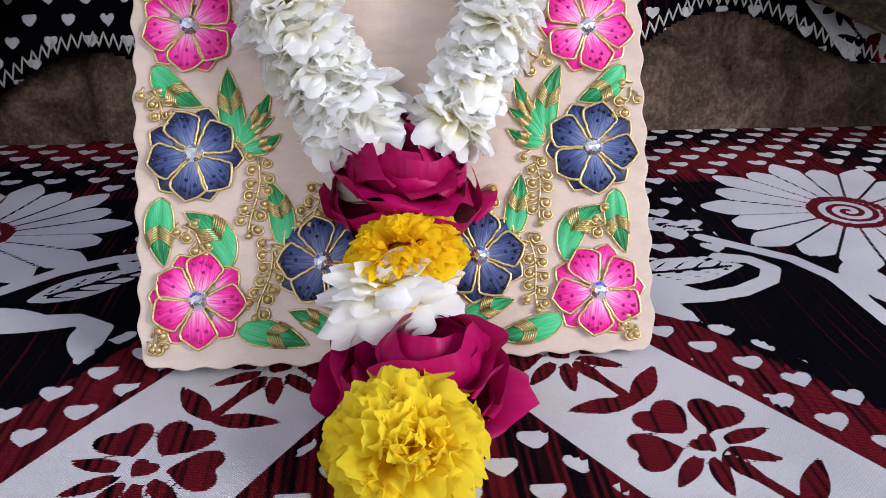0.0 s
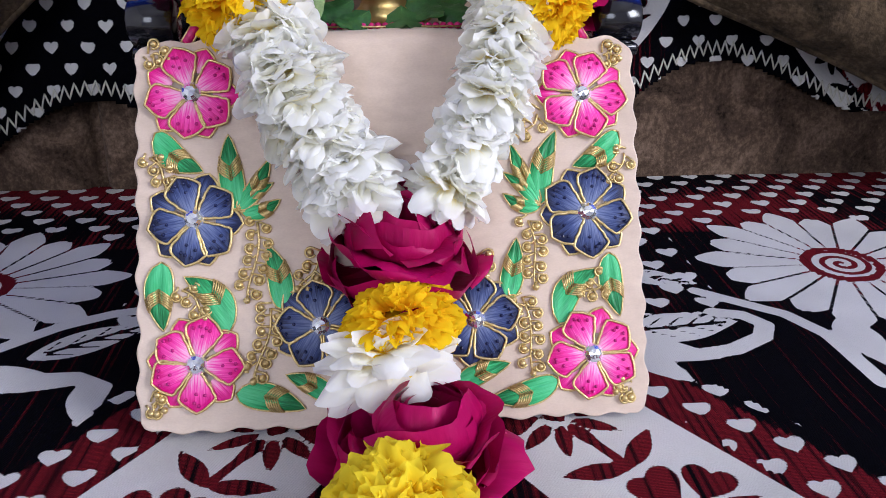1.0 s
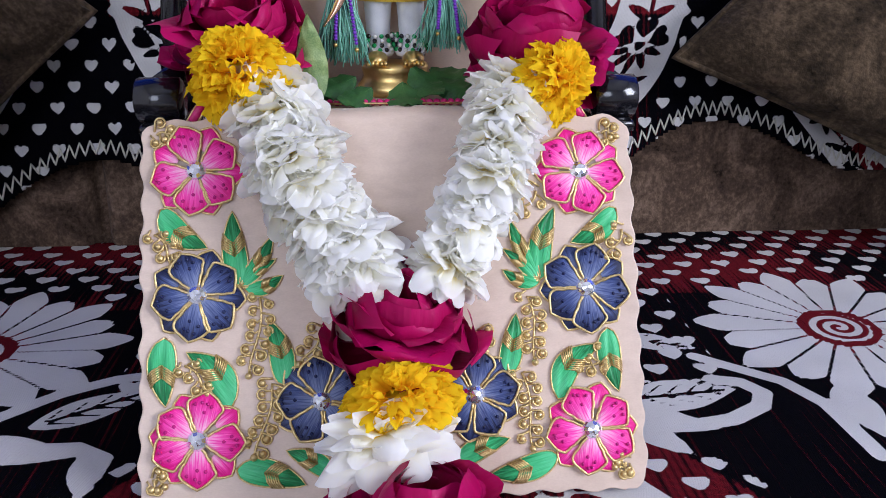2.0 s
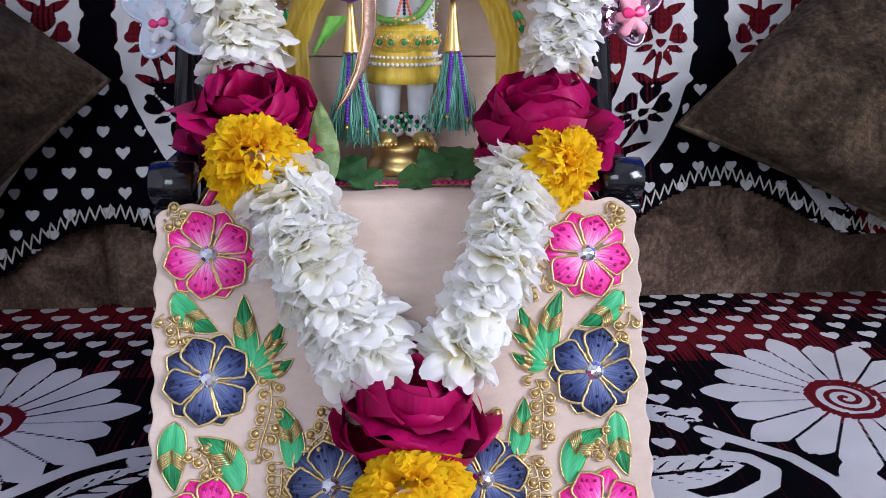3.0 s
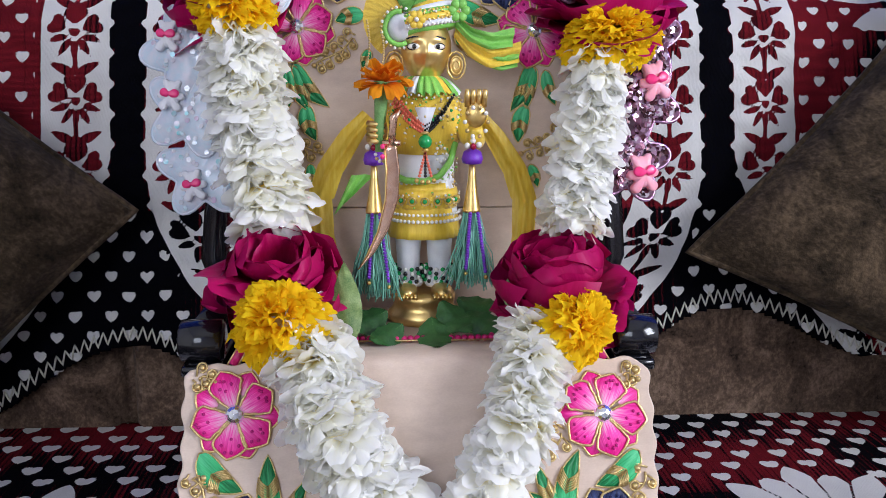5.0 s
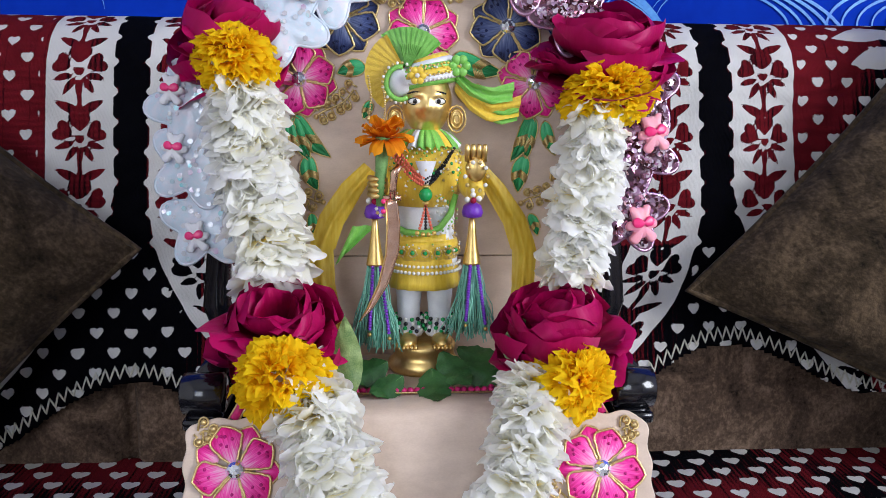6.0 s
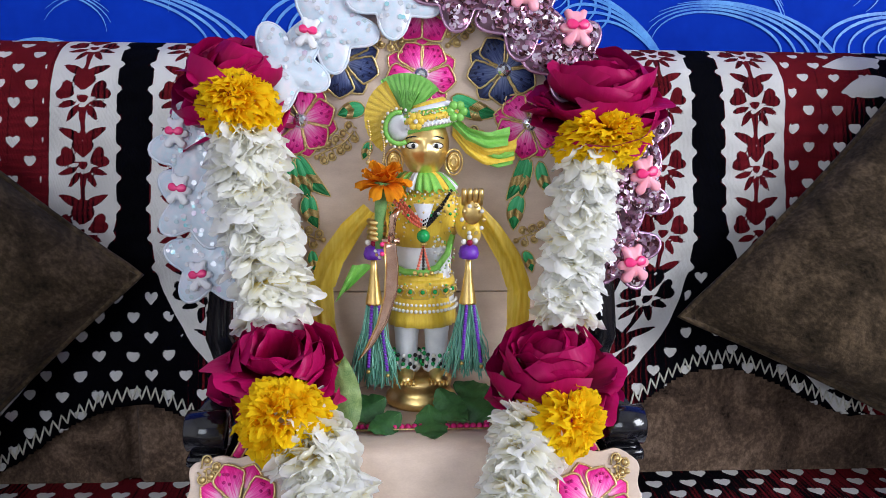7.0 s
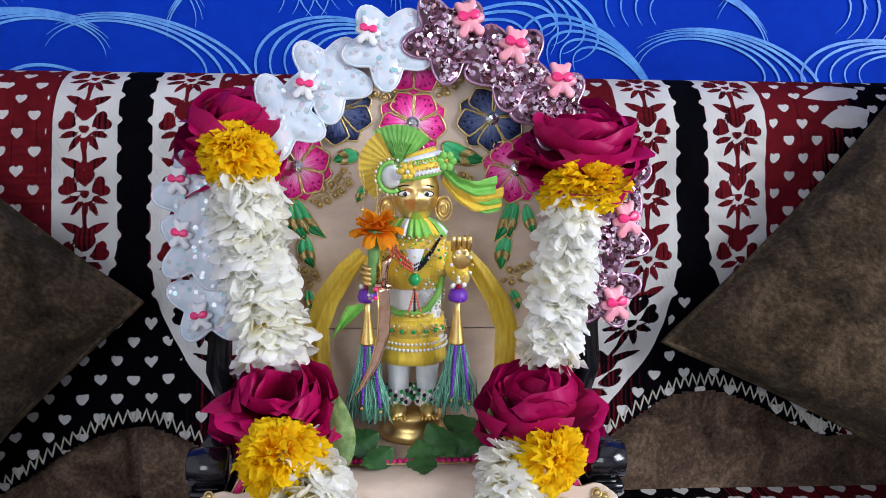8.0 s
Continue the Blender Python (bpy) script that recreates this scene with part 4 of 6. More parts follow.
def chair_cover():
    t = thing("embroidered_chair_cover", "beige satin chair cover embroidered with silk flowers", "chair cover", Matrix.Translation((0.0065, 0.40, 0.403)))
    inv = Matrix.Translation((0.0065, 0.40, 0.403)).inverted()
    flap = part("front_flap", Shape().prism(scalloped(-0.1125, 0.1125, 0.001, 0.1735, 0.0008, 0.0165, 0.009), -0.0005, 0.0031, bevel=0.0008), SATIN, t, inv @ FRONT, "hanging satin flap with scalloped edge", smooth=False)
    for x, y, c, b, turns in ((-0.0878, 0.1496, PINK, PINK_BEAD, (110, 32, -41, -98, -165)), (-0.0874, 0.0934, NAVY, NAVY_BEAD, (110, 33, -45, -100, -168)), (-0.0871, 0.0302, PINK, PINK_BEAD, (77, -5, -90, -158, 145)), (-0.0333, 0.0452, NAVY, NAVY_BEAD, (178, -120, -48, 24, 100)),
                              (0.0872, 0.1469, PINK, PINK_BEAD, (70, -10, -75, -143, 143)), (0.0875, 0.0923, NAVY, NAVY_BEAD, (75, -10, -85, -145, 150)), (0.0873, 0.0283, PINK, PINK_BEAD, (115, 35, -30, -98, 188)), (0.0347, 0.0455, NAVY, NAVY_BEAD, (10, -62, -134, 154, 82))):
        embroidered_flower(flap, x, y, 0.0204, c, b, turns)
    for x0, y0, x1, y1, w, bd in ((-0.1040, 0.1322, -0.0831, 0.1144, 0.0057, 0.12), (-0.0686, 0.0969, -0.0722, 0.1309, 0.0052, -0.03), (-0.0686, 0.0969, -0.0540, 0.1198, 0.0036, 0.05), (-0.0681, 0.0964, -0.0527, 0.1090, 0.0026, -0.05), (-0.0669, 0.0956, -0.0498, 0.1014, 0.0034, 0.12),
                                  (-0.1018, 0.0751, -0.1012, 0.0450, 0.0059, 0.05), (-0.0731, 0.0432, -0.0922, 0.0684, 0.0062, 0.16), (-0.0496, 0.0524, -0.0561, 0.0816, 0.0052, 0.06), (-0.0709, 0.0168, -0.0408, 0.0091, 0.0057, -0.05), (-0.0279, 0.0122, -0.0491, 0.0241, 0.0044, 0.06)):
        embroidered_leaf(flap, x0, y0, x1, y1, w, bd)
    for x0, y0, x1, y1, w, bd in ((0.1040, 0.1290, 0.0818, 0.1133, 0.0054, -0.12), (0.0667, 0.0962, 0.0747, 0.1301, 0.0052, -0.08), (0.0662, 0.0962, 0.0536, 0.1246, 0.0036, -0.04), (0.0659, 0.0959, 0.0499, 0.1112, 0.0029, 0.05), (0.0667, 0.0951, 0.0495, 0.1015, 0.0032, -0.12),
                                  (0.0970, 0.0736, 0.1008, 0.0446, 0.0052, 0.05), (0.0725, 0.0421, 0.0931, 0.0664, 0.0059, -0.18), (0.0495, 0.0529, 0.0550, 0.0814, 0.0049, 0.02), (0.0717, 0.0172, 0.0400, 0.0097, 0.0054, -0.06), (0.0241, 0.0148, 0.0501, 0.0256, 0.0046, -0.06)):
        embroidered_leaf(flap, x0, y0, x1, y1, w, bd)
    for x0, y0, x1, y1 in ((-0.1065, 0.1210, -0.0973, 0.1078), (-0.0603, 0.0917, -0.0637, 0.0573), (-0.0932, 0.0626, -0.0817, 0.0506), (-0.0552, 0.0536, -0.0617, 0.0215), (-0.0339, 0.0755, -0.0421, 0.0604), (-0.1056, 0.1663, -0.0975, 0.1663), (-0.1062, 0.0132, -0.1006, 0.0124),
                           (0.1062, 0.1191, 0.0992, 0.1055), (0.0604, 0.0892, 0.0643, 0.0595), (0.0944, 0.0615, 0.0837, 0.0538), (0.0565, 0.0546, 0.0616, 0.0207), (0.0357, 0.0735, 0.0420, 0.0652), (0.0990, 0.1645, 0.1059, 0.1644), (0.1023, 0.0130, 0.0979, 0.0097), (0.0667, 0.1378, 0.0573, 0.1261)):
        gold_sprig(flap, x0, y0, x1, y1)
    # seat part, folding over the front edge
    prof = [(0.3571, 0.5114), (0.3662, 0.5293), (0.3752, 0.5471), (0.3779, 0.5549), (0.3802, 0.5593), (0.3860, 0.5617), (0.3945, 0.5616), (0.400, 0.5603), (0.407, 0.5590), (0.42, 0.5585), (0.478, 0.5585), (0.480, 0.553)]
    s = Shape()
    def seat(u, v):
        y, z = prof[round(u * (len(prof) - 1))]
        wid = 0.082 if y > 0.383 else 0.074
        x = 0.0065 + wid * (2 * v - 1)
        return (x, y, z + 0.0006 * math.sin(x * 90) * (0.384 < y < 0.41))
    s.grid(len(prof), 48, seat)
    part("seat_panel", s, SATIN, t, inv, "satin seat folded over the front edge")
    # pink beaded braid round the standing place
    path = [(-0.026 + 0.0035 * i, 0.4085) for i in range(21)] + [(0.0445, 0.4085 + 0.0035 * i) for i in range(1, 12)]
    g = Shape()
    g.tube([(-0.028, 0.4045, 0.5612), (0.0468, 0.4045, 0.5612), (0.0468, 0.447, 0.5600)], 0.0005, n=5)
    g.tube([(-0.028, 0.4108, 0.5605), (0.0420, 0.4108, 0.5605), (0.0420, 0.447, 0.5600)], 0.0005, n=5)
    br = part("braid", g, GOLD, t, inv, "magenta beaded braid with gold edging")
    bead = Shape().ball((0, 0, 0), (0.0019, 0.0024, 0.0017), nu=5, nv=8).mesh("bead", MAGENTA_CORD)
    for x, y in path:
        part("bead", bead, None, br, Matrix.Translation((x, y - 0.001, 0.5612)))
    for sg in (-1, 1):
        x = 0.0065 + sg * 0.0905
        pts = [(x, 0.3835, 0.5575), (x - sg * 0.004, 0.388, 0.5640), (x - sg * 0.010, 0.396, 0.5685), (x - sg * 0.0125, 0.42, 0.5640), (x - sg * 0.0125, 0.46, 0.5600)]
        pp = part("side_piping", Shape().tube(pts, 0.0022, n=8), MAGENTA_CORD, t, inv, "magenta piping with gold cord")
        part("gold_edge", Shape().tube([(a + sg * 0.0026, b2, c) for a, b2, c in pts], 0.0006, n=5).tube([(a - sg * 0.0026, b2, c) for a, b2, c in pts], 0.0006, n=5), GOLD, pp)
        part("side_panel", Shape().tube([(x - sg * 0.009, 0.39, 0.5595), (x - sg * 0.011, 0.47, 0.5575)], [0.0045, 0.0045], n=8), SATIN, t, inv)
    # back
    arch = [(0.088 * math.cos(a), 0.125 + 0.103 * math.sin(a) ** 0.9) for a in [math.pi * i / 40 for i in range(41)]]
    arch = [(x + 0.0009 * math.sin(i * 1.9), y) for i, (x, y) in enumerate(arch)]
    upper = part("back_panel", Shape().prism(arch + [(-0.088, 0.0578), (0.088, 0.0578)], -0.002, 0.0031, bevel=0.0008), SATIN, t, inv @ BACK, "arched satin back panel", smooth=False)
    part("back_panel", Shape().prism([(0.088, 0.0573), (-0.088, 0.0573), (-0.086, -0.004), (0.086, -0.004)], -0.002, 0.0029, bevel=0.0008), SATIN, t, inv @ BACK, "plain satin lower back panel", smooth=False)
    for x, y, c, b, turns in ((-0.0644, 0.1575, PINK, PINK_BEAD, (85, 20, -45, -110, 170)), (-0.0405, 0.1905, NAVY, NAVY_BEAD, (55, -18, -95, -165, 130)), (0.0036, 0.1837, PINK, PINK_BEAD, (116, 58, -10, -95, 187)), (0.0041, 0.2205, PINK, PINK_BEAD, (-60, -120, 165, 90, 15)), (0.0507, 0.1869, NAVY, NAVY_BEAD, (120, 190, -92, -25, 45)), (0.0659, 0.1567, PINK, PINK_BEAD, (130, 200, -100, -30, 55))):
        embroidered_flower(upper, x, y, 0.0202, c, b, turns)
    for x0, y0, x1, y1, w, bd in ((-0.0668, 0.1383, -0.0478, 0.1144, 0.0046, 0.10), (-0.0682, 0.1370, -0.0593, 0.1123, 0.0047, 0.06), (-0.0612, 0.1158, -0.0555, 0.0956, 0.0047, 0.08), (-0.0715, 0.1363, -0.0700, 0.1137, 0.0034, -0.05), (-0.0278, 0.1648, -0.0438, 0.1607, 0.0044, 0.05), (-0.0252, 0.1460, -0.0293, 0.1358, 0.0026, 0.0), (-0.0595, 0.0829, -0.0559, 0.0686, 0.0030, 0.05),
                                  (0.0212, 0.1716, 0.0486, 0.1617, 0.0054, 0.08), (0.0241, 0.1581, 0.0319, 0.1435, 0.0040, 0.06), (0.0650, 0.1389, 0.0539, 0.1123, 0.0046, -0.08), (0.0665, 0.1375, 0.0630, 0.1137, 0.0044, 0.05), (0.0622, 0.1159, 0.0586, 0.0946, 0.0047, 0.05), (0.0728, 0.1354, 0.0797, 0.1159, 0.0036, 0.05), (0.0657, 0.0824, 0.0707, 0.0693, 0.0030, -0.05)):
        embroidered_leaf(upper, x0, y0, x1, y1, w, bd)
    for x0, y0, x1, y1 in ((-0.0346, 0.1520, -0.0548, 0.1357), (-0.0695, 0.0907, -0.0522, 0.0906), (-0.0170, 0.2041, -0.0064, 0.1974), (0.0283, 0.2145, 0.0202, 0.1997), (0.0311, 0.1490, 0.0407, 0.1477), (0.0810, 0.1003, 0.0616, 0.0874)):
        gold_sprig(upper, x0, y0, x1, y1)
    return t


# ---- fresh flowers ----
def petal_shape(L, W, cup, bow, curl, ruffle, seed, nu=8, nv=7, round_=0.35, notch=0.0):
    """A petal growing up z from the origin, its outside towards +x."""
    rng = random.Random(seed)
    p1, p2, p3 = rng.uniform(0, 6), rng.uniform(0, 6), rng.uniform(0, 6)
    def fn(u, v):
        q = 2 * v - 1
        w = W * (0.16 + 0.84 * u ** 0.7) * (1 - 0.22 * u ** 4)
        tip = 1 - round_ * abs(q) ** 2.4 * u * u - notch * (0.5 + 0.5 * math.cos(q * 3 * math.pi + p3)) * u ** 3
        z = L * u * tip
        x = -cup * q * q * w * (0.4 + 0.6 * u) + bow * L * math.sin(math.pi * u * 0.8) + curl * L * u ** 3
        x += 0.9 * curl * L * max(0.0, u - 0.7) ** 2 * 4
        x += ruffle * L * u * u * (math.sin(q * 5 + p1) + 0.6 * math.sin(q * 9 + u * 5 + p2))
        return (x, w * q, z)
    return Shape().grid(nu, nv, fn)


def bloom(name, label, place, axis, layers, meshes, group, core=None, start=0.0, spin=0.0, squash=(1, 1, 1), seed=0, category="flower", loose=1.0):
    """A flower of single petals: layers of (count, angle from the axis, size, rise)."""
    rng = random.Random(seed)
    m = towards(place, axis) @ Matrix.Diagonal((*squash, 1)) @ pose(0, 0, 0, 0, 0, spin)
    t = thing(name, label, category, m, group)
    if core:
        part("heart", Shape().ball((0, 0, core[1]), core[0], nu=6, nv=10), core[2], t)
    off = 0.0
    for n, ang, size, rise in layers:
        for i in range(n):
            a = 360 * i / n + off + rng.uniform(-9, 9) * loose
            k = size * rng.uniform(0.86, 1.12)
            mm = pose(0, 0, rise, 0, 0, a) @ pose(0, 0, 0, 0, ang + rng.uniform(-11, 11) * loose, 0) @ pose(0, 0, start, 0, 0, rng.uniform(-14, 14) * (1 + 3 * bool(start))) @ Matrix.Diagonal((k, k, k, 1))
            part("petal", rng.choice(meshes), None, t, mm)
        off += 137.5
    return t


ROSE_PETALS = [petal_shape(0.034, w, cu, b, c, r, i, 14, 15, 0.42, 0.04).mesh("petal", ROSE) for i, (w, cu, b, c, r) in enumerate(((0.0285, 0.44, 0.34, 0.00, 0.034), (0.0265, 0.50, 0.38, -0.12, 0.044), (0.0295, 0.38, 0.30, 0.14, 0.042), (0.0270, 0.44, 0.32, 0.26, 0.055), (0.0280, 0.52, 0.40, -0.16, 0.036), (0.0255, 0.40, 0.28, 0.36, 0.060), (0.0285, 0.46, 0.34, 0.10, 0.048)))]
ROSE_LAYERS = [(5, 88, 0.98, -0.002), (6, 70, 1.04, 0.0), (6, 54, 1.05, 0.002), (6, 40, 1.02, 0.004), (5, 28, 0.96, 0.006), (4, 16, 0.86, 0.008), (3, 6, 0.72, 0.010)]
MARI = {}
for mat, wide in ((MARIGOLD, 1.0), (LEMON, 1.3)):
    MARI[mat.name] = [petal_shape(0.0118, w * wide * 0.88, 0.05, 0.08, c, 0.14, 20 + i, 9, 15, 0.24, 0.05).mesh("petal", mat) for i, (c, w) in enumerate(((0.15, 0.0062), (0.3, 0.0070), (0.0, 0.0056), (0.4, 0.0064), (-0.15, 0.0060), (0.2, 0.0074)))]
MARI_LAYERS = [(22, 104, 0.95, 0.0), (24, 94, 0.98, 0.001), (25, 84, 0.96, 0.0026), (25, 74, 0.95, 0.0042), (24, 64, 0.93, 0.0056), (22, 54, 0.92, 0.0068), (19, 44, 0.90, 0.0078), (16, 35, 0.88, 0.0086), (12, 26, 0.86, 0.0092), (8, 16, 0.84, 0.0096), (5, 6, 0.82, 0.0098)]


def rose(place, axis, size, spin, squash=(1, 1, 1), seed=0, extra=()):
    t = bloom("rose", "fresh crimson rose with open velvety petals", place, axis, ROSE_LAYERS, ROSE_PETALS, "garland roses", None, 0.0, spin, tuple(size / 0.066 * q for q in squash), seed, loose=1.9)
    for m in extra:
        part("petal", ROSE_PETALS[0], None, t, m)
    return t


def marigold(place, axis, size, spin, mat=MARIGOLD, squash=(1, 1, 1), seed=0):
    return bloom("marigold", "fresh yellow marigold with ruffled petals" if mat is MARIGOLD else "large lemon yellow marigold with ruffled petals", place, axis, MARI_LAYERS, MARI[mat.name], "garland marigolds", (0.0105, 0.002, mat), 0.009, spin, tuple(size / 0.041 * q for q in squash), seed, loose=1.4)


def white_blossom(seed):
    """One double white blossom: whorls of broad, blunt, wavy petals with a yellow throat."""
    rng = random.Random(seed)
    s = Shape()
    for n, ang, L in ((9, 106, 0.0205), (9, 88, 0.0215), (8, 68, 0.0195), (6, 48, 0.0160), (5, 28, 0.0120)):
        off = rng.uniform(0, 60)
        for i in range(n):
            p = petal_shape(L * rng.uniform(0.80, 1.12), 0.0078 * rng.uniform(0.75, 1.2), 0.26, 0.10, rng.uniform(-0.05, 0.34), 0.028, rng.random(), 8, 9, rng.choice((0.26, 0.34, 0.42)), rng.uniform(0, 0.03))
            s.moved(p, pose(0, 0, 0, 0, 0, 360 * i / n + off + rng.uniform(-12, 12)) @ pose(0, 0, 0, 0, ang + rng.uniform(-14, 14), 0) @ pose(0, 0, 0, 0, 0, rng.uniform(-22, 22)))
    return s.mesh("blossom", WHITE_PETAL)


BLOSSOMS = [white_blossom(i) for i in range(7)]


def garland(path, radius, seed):
    """White blossoms packed round a string that runs along the path."""
    rng = random.Random(seed)
    base = Vector(path[-1])
    inv = Matrix.Translation(base).inverted()
    t = thing("garland_strand", "thick strand of packed fresh white blossoms on a string", "garland", Matrix.Translation(base), "white garland strands")
    pts = [Vector(p) for p in path]
    lens = [(b - a).length for a, b in zip(pts, pts[1:])]
    total = sum(lens)
    def at(d):
        for a, b, L in zip(pts, pts[1:], lens):
            if d <= L or b is pts[-1]:
                return a + (b - a) * min(1, d / L), (b - a).normalized()
            d -= L
    part("string", Shape().tube(path, 0.0012, n=6), THREAD, t, inv)
    n = max(4, round(total / 0.0135))
    for i in range(n + 1):
        c, d = at(total * i / n)
        fore = Vector((0, -0.8, 0.6))
        fore = (fore - d * fore.dot(d)).normalized()
        side = d.cross(fore)
        for j, w in enumerate((0, 75, -75, 180)):
            w = radians(w + rng.uniform(-24, 24) + (20 if i % 2 else -20))
            out = math.cos(w) * fore + math.sin(w) * side
            k = radius / 0.0225 * rng.uniform(0.80, 1.02)
            place = c + out * radius * 0.30 + d * rng.uniform(-0.004, 0.004)
            axis = out * 0.62 - d * rng.choice((0.95, 0.75, 0.55, 0.30)) + side * rng.uniform(-0.2, 0.2)
            part("blossom", rng.choice(BLOSSOMS), None, t, inv @ towards(place, axis, rng.uniform(0, 360)) @ Matrix.Diagonal((k, k, k, 1)))
    return t


def plant_leaf(base, tip, w, mat, label, droop=0.12, serrate=0.06, seed=0):
    b, e = Vector(base), Vector(tip)
    d = e - b
    L = d.length
    z = d.normalized()
    x = z.cross(Vector((0, -0.55, 0.83))).normalized()
    y = x.cross(z) * -1
    rng = random.Random(seed)
    ph = rng.uniform(0, 6)
    def fn(u, v):
        q = 2 * v - 1
        h = w * math.sin(math.pi * (0.02 + 0.98 * u) ** 0.78) ** 0.9 * (1 + serrate * math.sin(u * 46) * abs(q))
        p = b + z * L * u + x * h * q + y * (droop * L * math.sin(math.pi * u) + 0.22 * h * abs(q) + 0.0006 * math.sin(u * 22 + ph) * (abs(q) > 0.3)) * 1.0
        return tuple(p - b)
    s = Shape().grid(18, 9, fn)
    s.grid(18, 9, lambda u, v: tuple(Vector(fn(u, 1 - v)) - y * 0.0004))
    t = thing("leaf", label, "leaf", Matrix.Translation(b), "leaves at the figurine's feet")
    part("blade", s, mat, t)
    part("midrib", Shape().tube([tuple(b + z * L * u + y * droop * L * math.sin(math.pi * u) + y * 0.0002 - b) for u in [i / 8 for i in range(9)]], [0.0006, 0.0006, 0.0005, 0.0005, 0.0004, 0.0004, 0.0003, 0.0003, 0.0002], n=5), STEM, t)


chair()
chair_cover()

# ---- garland ----
garland([(-0.0470, 0.384, 0.5690), (-0.0415, 0.366, 0.5560), (-0.0334, 0.352, 0.5400), (-0.0210, 0.346, 0.5190), (-0.0115, 0.341, 0.5030)], 0.0245, 1)
garland([(0.0615, 0.384, 0.5680), (0.0580, 0.367, 0.5560), (0.0505, 0.354, 0.5400), (0.0400, 0.347, 0.5200), (0.0325, 0.341, 0.5050)], 0.0216, 2)
garland([(-0.0835, 0.445, 0.7120), (-0.0815, 0.441, 0.6860), (-0.0755, 0.435, 0.6560), (-0.0680, 0.424, 0.6260)], 0.0248, 3)
garland([(0.1030, 0.445, 0.7060), (0.0995, 0.441, 0.6760), (0.0940, 0.435, 0.6480), (0.0880, 0.424, 0.6200)], 0.0210, 4)

rose((-0.0640, 0.410, 0.585), (0.06, -0.30, 0.95), 0.062, 10, (1.06, 1, 0.95), 1)
rose((0.080, 0.410, 0.583), (-0.10, -0.26, 0.96), 0.062, 40, (1.12, 1, 0.92), 2)
rose((-0.0915, 0.471, 0.728), (0.02, -0.32, 0.94), 0.062, 80, (1.04, 1, 0.95), 3)
rose((0.1080, 0.457, 0.724), (-0.08, -0.24, 0.96), 0.064, 20, (1.12, 1, 0.90), 4)
rose((0.009, 0.332, 0.469), (0.03, -0.22, 0.97), 0.060, 55, (1.15, 1, 1.02), 5)
rose((0.0130, 0.276, 0.4060), (0.06, -0.28, 0.95), 0.069, 28, (1.04, 1, 0.98), 6)
marigold((-0.0590, 0.386, 0.5725), (0.0, -0.60, 0.75), 0.046, 0, squash=(1.08, 0.9, 1), seed=1)
marigold((0.0785, 0.389, 0.5720), (0.15, -0.80, 0.35), 0.042, 30, squash=(1.12, 0.95, 1), seed=2)
marigold((-0.0870, 0.447, 0.7245), (0.0, -0.50, 0.86), 0.046, 60, squash=(1.08, 0.80, 0.68), seed=3)
marigold((0.1060, 0.443, 0.7080), (0.05, -0.72, 0.60), 0.043, 90, squash=(1.25, 0.62, 0.95), seed=4)
marigold((0.0078, 0.3015, 0.4510), (0.05, -0.42, 0.90), 0.048, 15, squash=(1.14, 0.80, 0.80), seed=5)
marigold((0.0050, 0.245, 0.4030), (0.0, -0.75, 0.62), 0.059, 45, LEMON, (1.04, 1.0, 1.1), 6)
BIG_WHITE = [petal_shape(0.026, 0.0095, 0.15, 0.06, c, 0.03, 90 + i, 8, 8, 0.4, 0.05).mesh("petal", WHITE_PETAL) for i, c in enumerate((0.1, 0.25, -0.05, 0.35))]
bloom("white_blossom", "large fresh white blossom strung between marigold and rose", (0.0005, 0.2870, 0.4470), (0.0, -0.40, 0.92), [(11, 90, 1.08, 0.0), (10, 74, 1.0, 0.003), (9, 58, 0.85, 0.005), (7, 40, 0.7, 0.006), (4, 18, 0.5, 0.007)], BIG_WHITE, "garland blossoms", None, 0.0, 10, (1.22, 0.66, 0.9), 31)

for base, tip, w, sd in (((0.0135, 0.418, 0.5690), (0.0150, 0.3880, 0.5635), 0.0090, 1), ((0.0190, 0.426, 0.575), (0.0330, 0.402, 0.5665), 0.0085, 2), ((-0.002, 0.412, 0.5675), (-0.0190, 0.397, 0.5645), 0.0072, 3), ((-0.010, 0.424, 0.571), (-0.0330, 0.410, 0.568), 0.0085, 4),
                         ((0.031, 0.424, 0.569), (0.0530, 0.408, 0.5675), 0.0085, 5), ((0.029, 0.440, 0.572), (0.0520, 0.424, 0.574), 0.0075, 6), ((-0.018, 0.436, 0.566), (-0.0400, 0.420, 0.566), 0.008, 7)):
    plant_leaf(base, tip, w, LEAF, "glossy dark green leaf laid at the figurine's feet", seed=sd)
plant_leaf((-0.0285, 0.398, 0.562), (-0.0310, 0.402, 0.604), 0.0075, LEAF_PALE, "pale mottled green leaf standing beside the marigold", 0.05, 0.02, 8)
plant_leaf((0.051, 0.402, 0.580), (0.060, 0.404, 0.603), 0.006, LEAF_PALE, "small pale green leaf beside the rose", 0.05, 0.02, 9)


# ---- figurine (one plain shape) ----
GILT = simple("worn_gilt", (0.74, 0.50, 0.16), (0.95, 0.72, 0.32), 60.0, 0.36, 1.0, relief=0.1)

